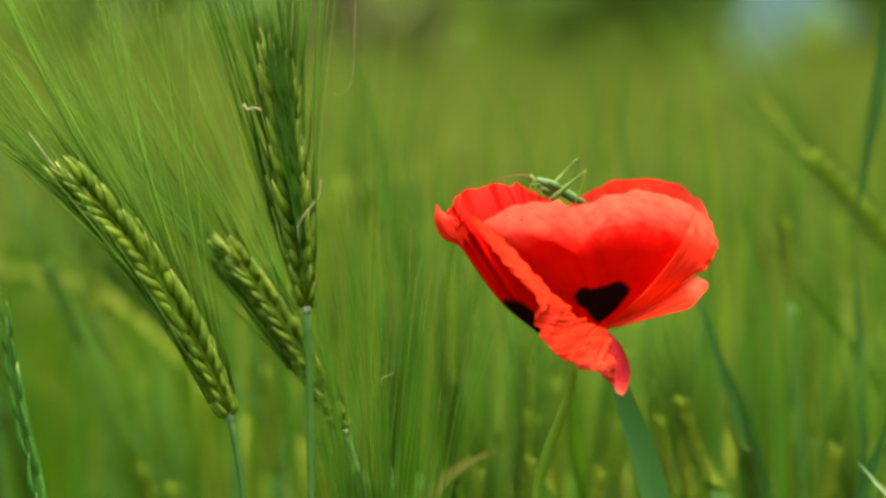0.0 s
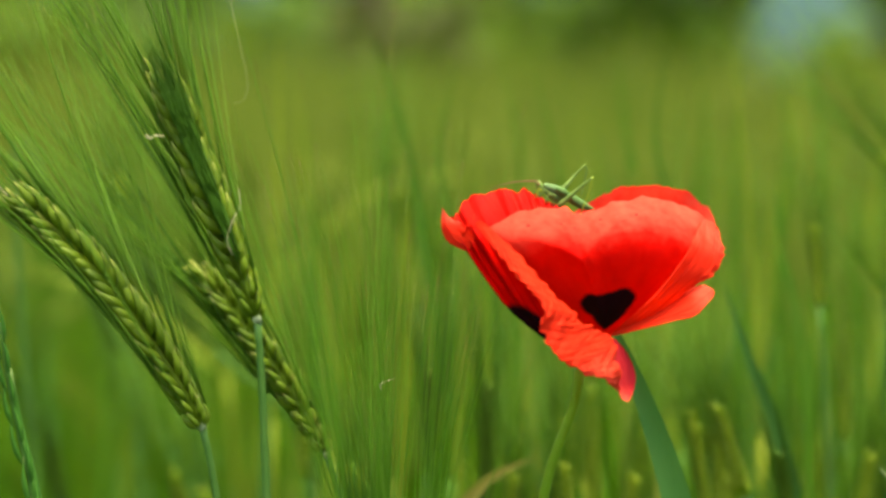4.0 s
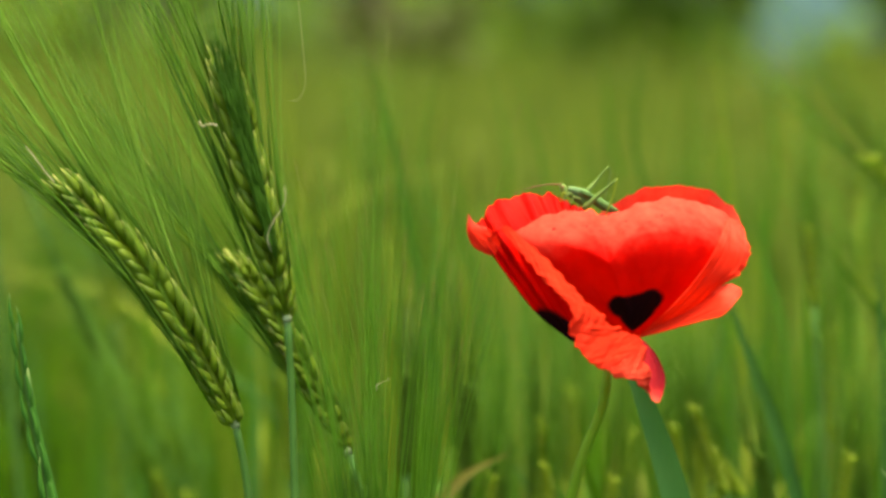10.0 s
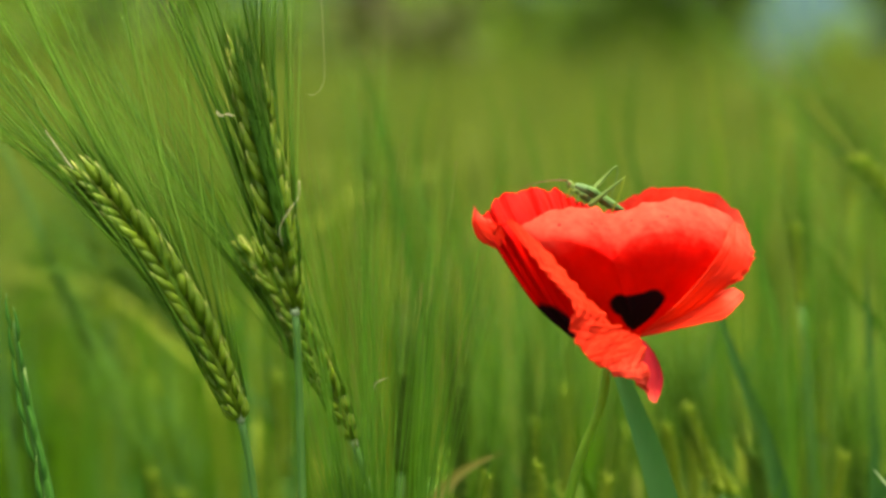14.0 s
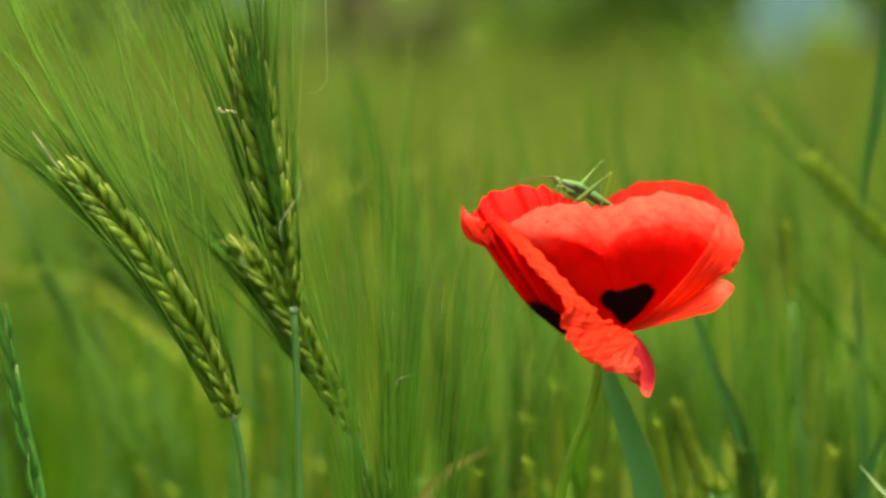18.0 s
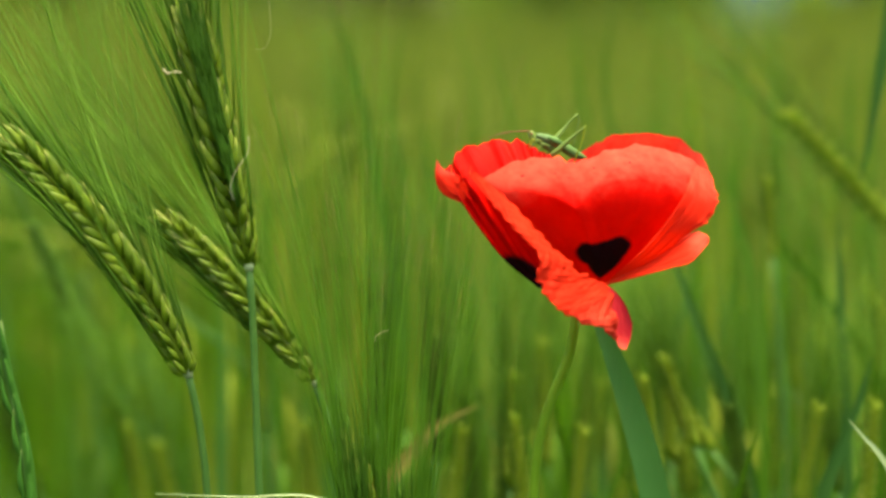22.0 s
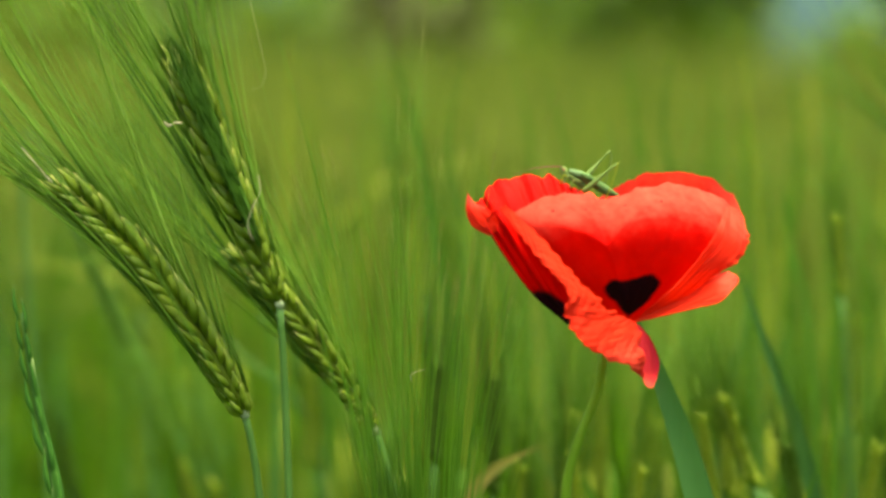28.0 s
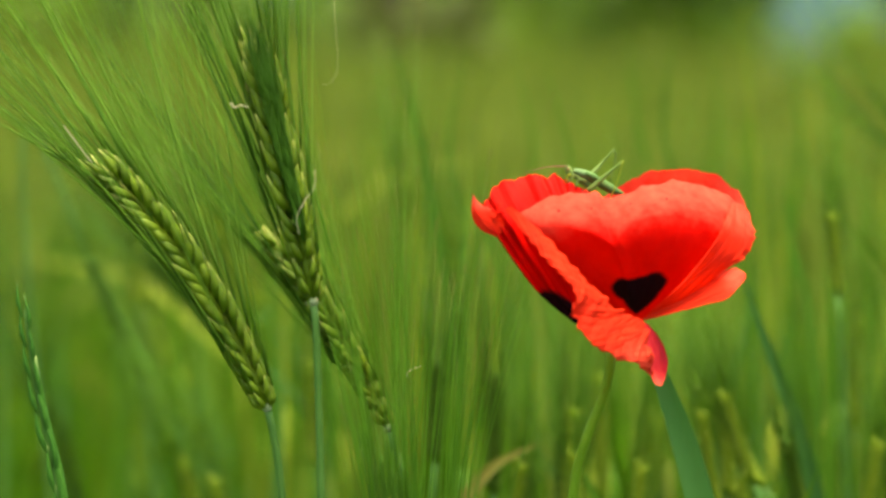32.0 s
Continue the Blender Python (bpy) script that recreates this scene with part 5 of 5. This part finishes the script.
    field_rows = [
        (0, 0.62), (0.5, 0.47), (1, 0.31), (1.5, 0.02), (2, -0.22), (2.5, -0.02), (4.5, 1.28), (5, 1.32), (5.5, 0.99), (6, 0.43), (6.5, 0.07),
        (7, 0.19), (7.5, 0.63), (8, 0.92), (8.5, 1.08), (9, 0.92), (9.5, 0.57), (10, 0.28), (10.5, 0.2), (11, 0.38), (11.5, 0.74), (12, 1.04),
        (12.5, 1.03), (13, 0.71), (13.5, 0.35), (14, 0.14), (14.5, 0.22), (16.5, 0.55), (17, 0.29), (17.5, 0.17), (18, 0.14), (18.5, 0.11), (19, 0),
        (19.5, -0.13), (20, -0.27), (20.5, -0.2), (21, 0.02), (21.5, 0.33), (22, 0.32), (22.5, 0.21), (23, -0.18), (23.5, -0.36), (24, -0.22),
        (24.5, 0.23), (25, 0.58), (25.5, 0.83), (27.5, 0.67), (28, 0.77), (28.5, 0.87), (29, 0.8), (29.5, 0.72), (30, 0.7), (30.5, 0.83), (31, 0.95),
        (31.5, 0.87), (32, 0.69),
    ]
    hanging_rows = [
        (0, 0.25), (1, 0.3), (2, 1), (2.5, 1.2), (4.5, 1.8), (5, 1.9), (6, 1.7), (7, 1.6), (8, 1.8), (9, 1.9), (10, 1.8), (11, 1.8), (12, 1.9), (13, 1.8), (14, 1.7), (14.5, 1.7),
        (16.5, 1.3), (17, 0.8), (17.5, 0.25), (18, 0), (18.5, 0.05), (19, 0), (20, 0.05), (21, 0.35), (22, 0.6), (23, 1.2), (24, 1.5), (25, 1.7), (25.5, 1.8), (27.5, 1.9),
        (29, 2), (30, 1.8), (31, 1.8), (32, 1.8),
    ]
    visitor_rows = [(0, 7), (14, 6.5), (27, 7), (27.5, 6.8), (28, 4.6), (28.5, 0.5), (29, 0), (29.5, 1.8), (30, 5.2), (30.5, 6.8), (32, 7)]
    for plants, rows in (([(visitor[0], 1.0, 0.0)], visitor_rows), (hanging_plants, hanging_rows), (spike_plants, spike_rows), (brush_plants, brush_rows), (far_ear_plants, far_ear_rows), (far_stem_plants, far_stem_rows),
                         (far_blade_plants, far_blade_rows), (leaf_plants, leaf_rows), (field_plants, field_rows)):
        for plant, share, late in plants:
            sway(plant, rows, share, late)


motions()
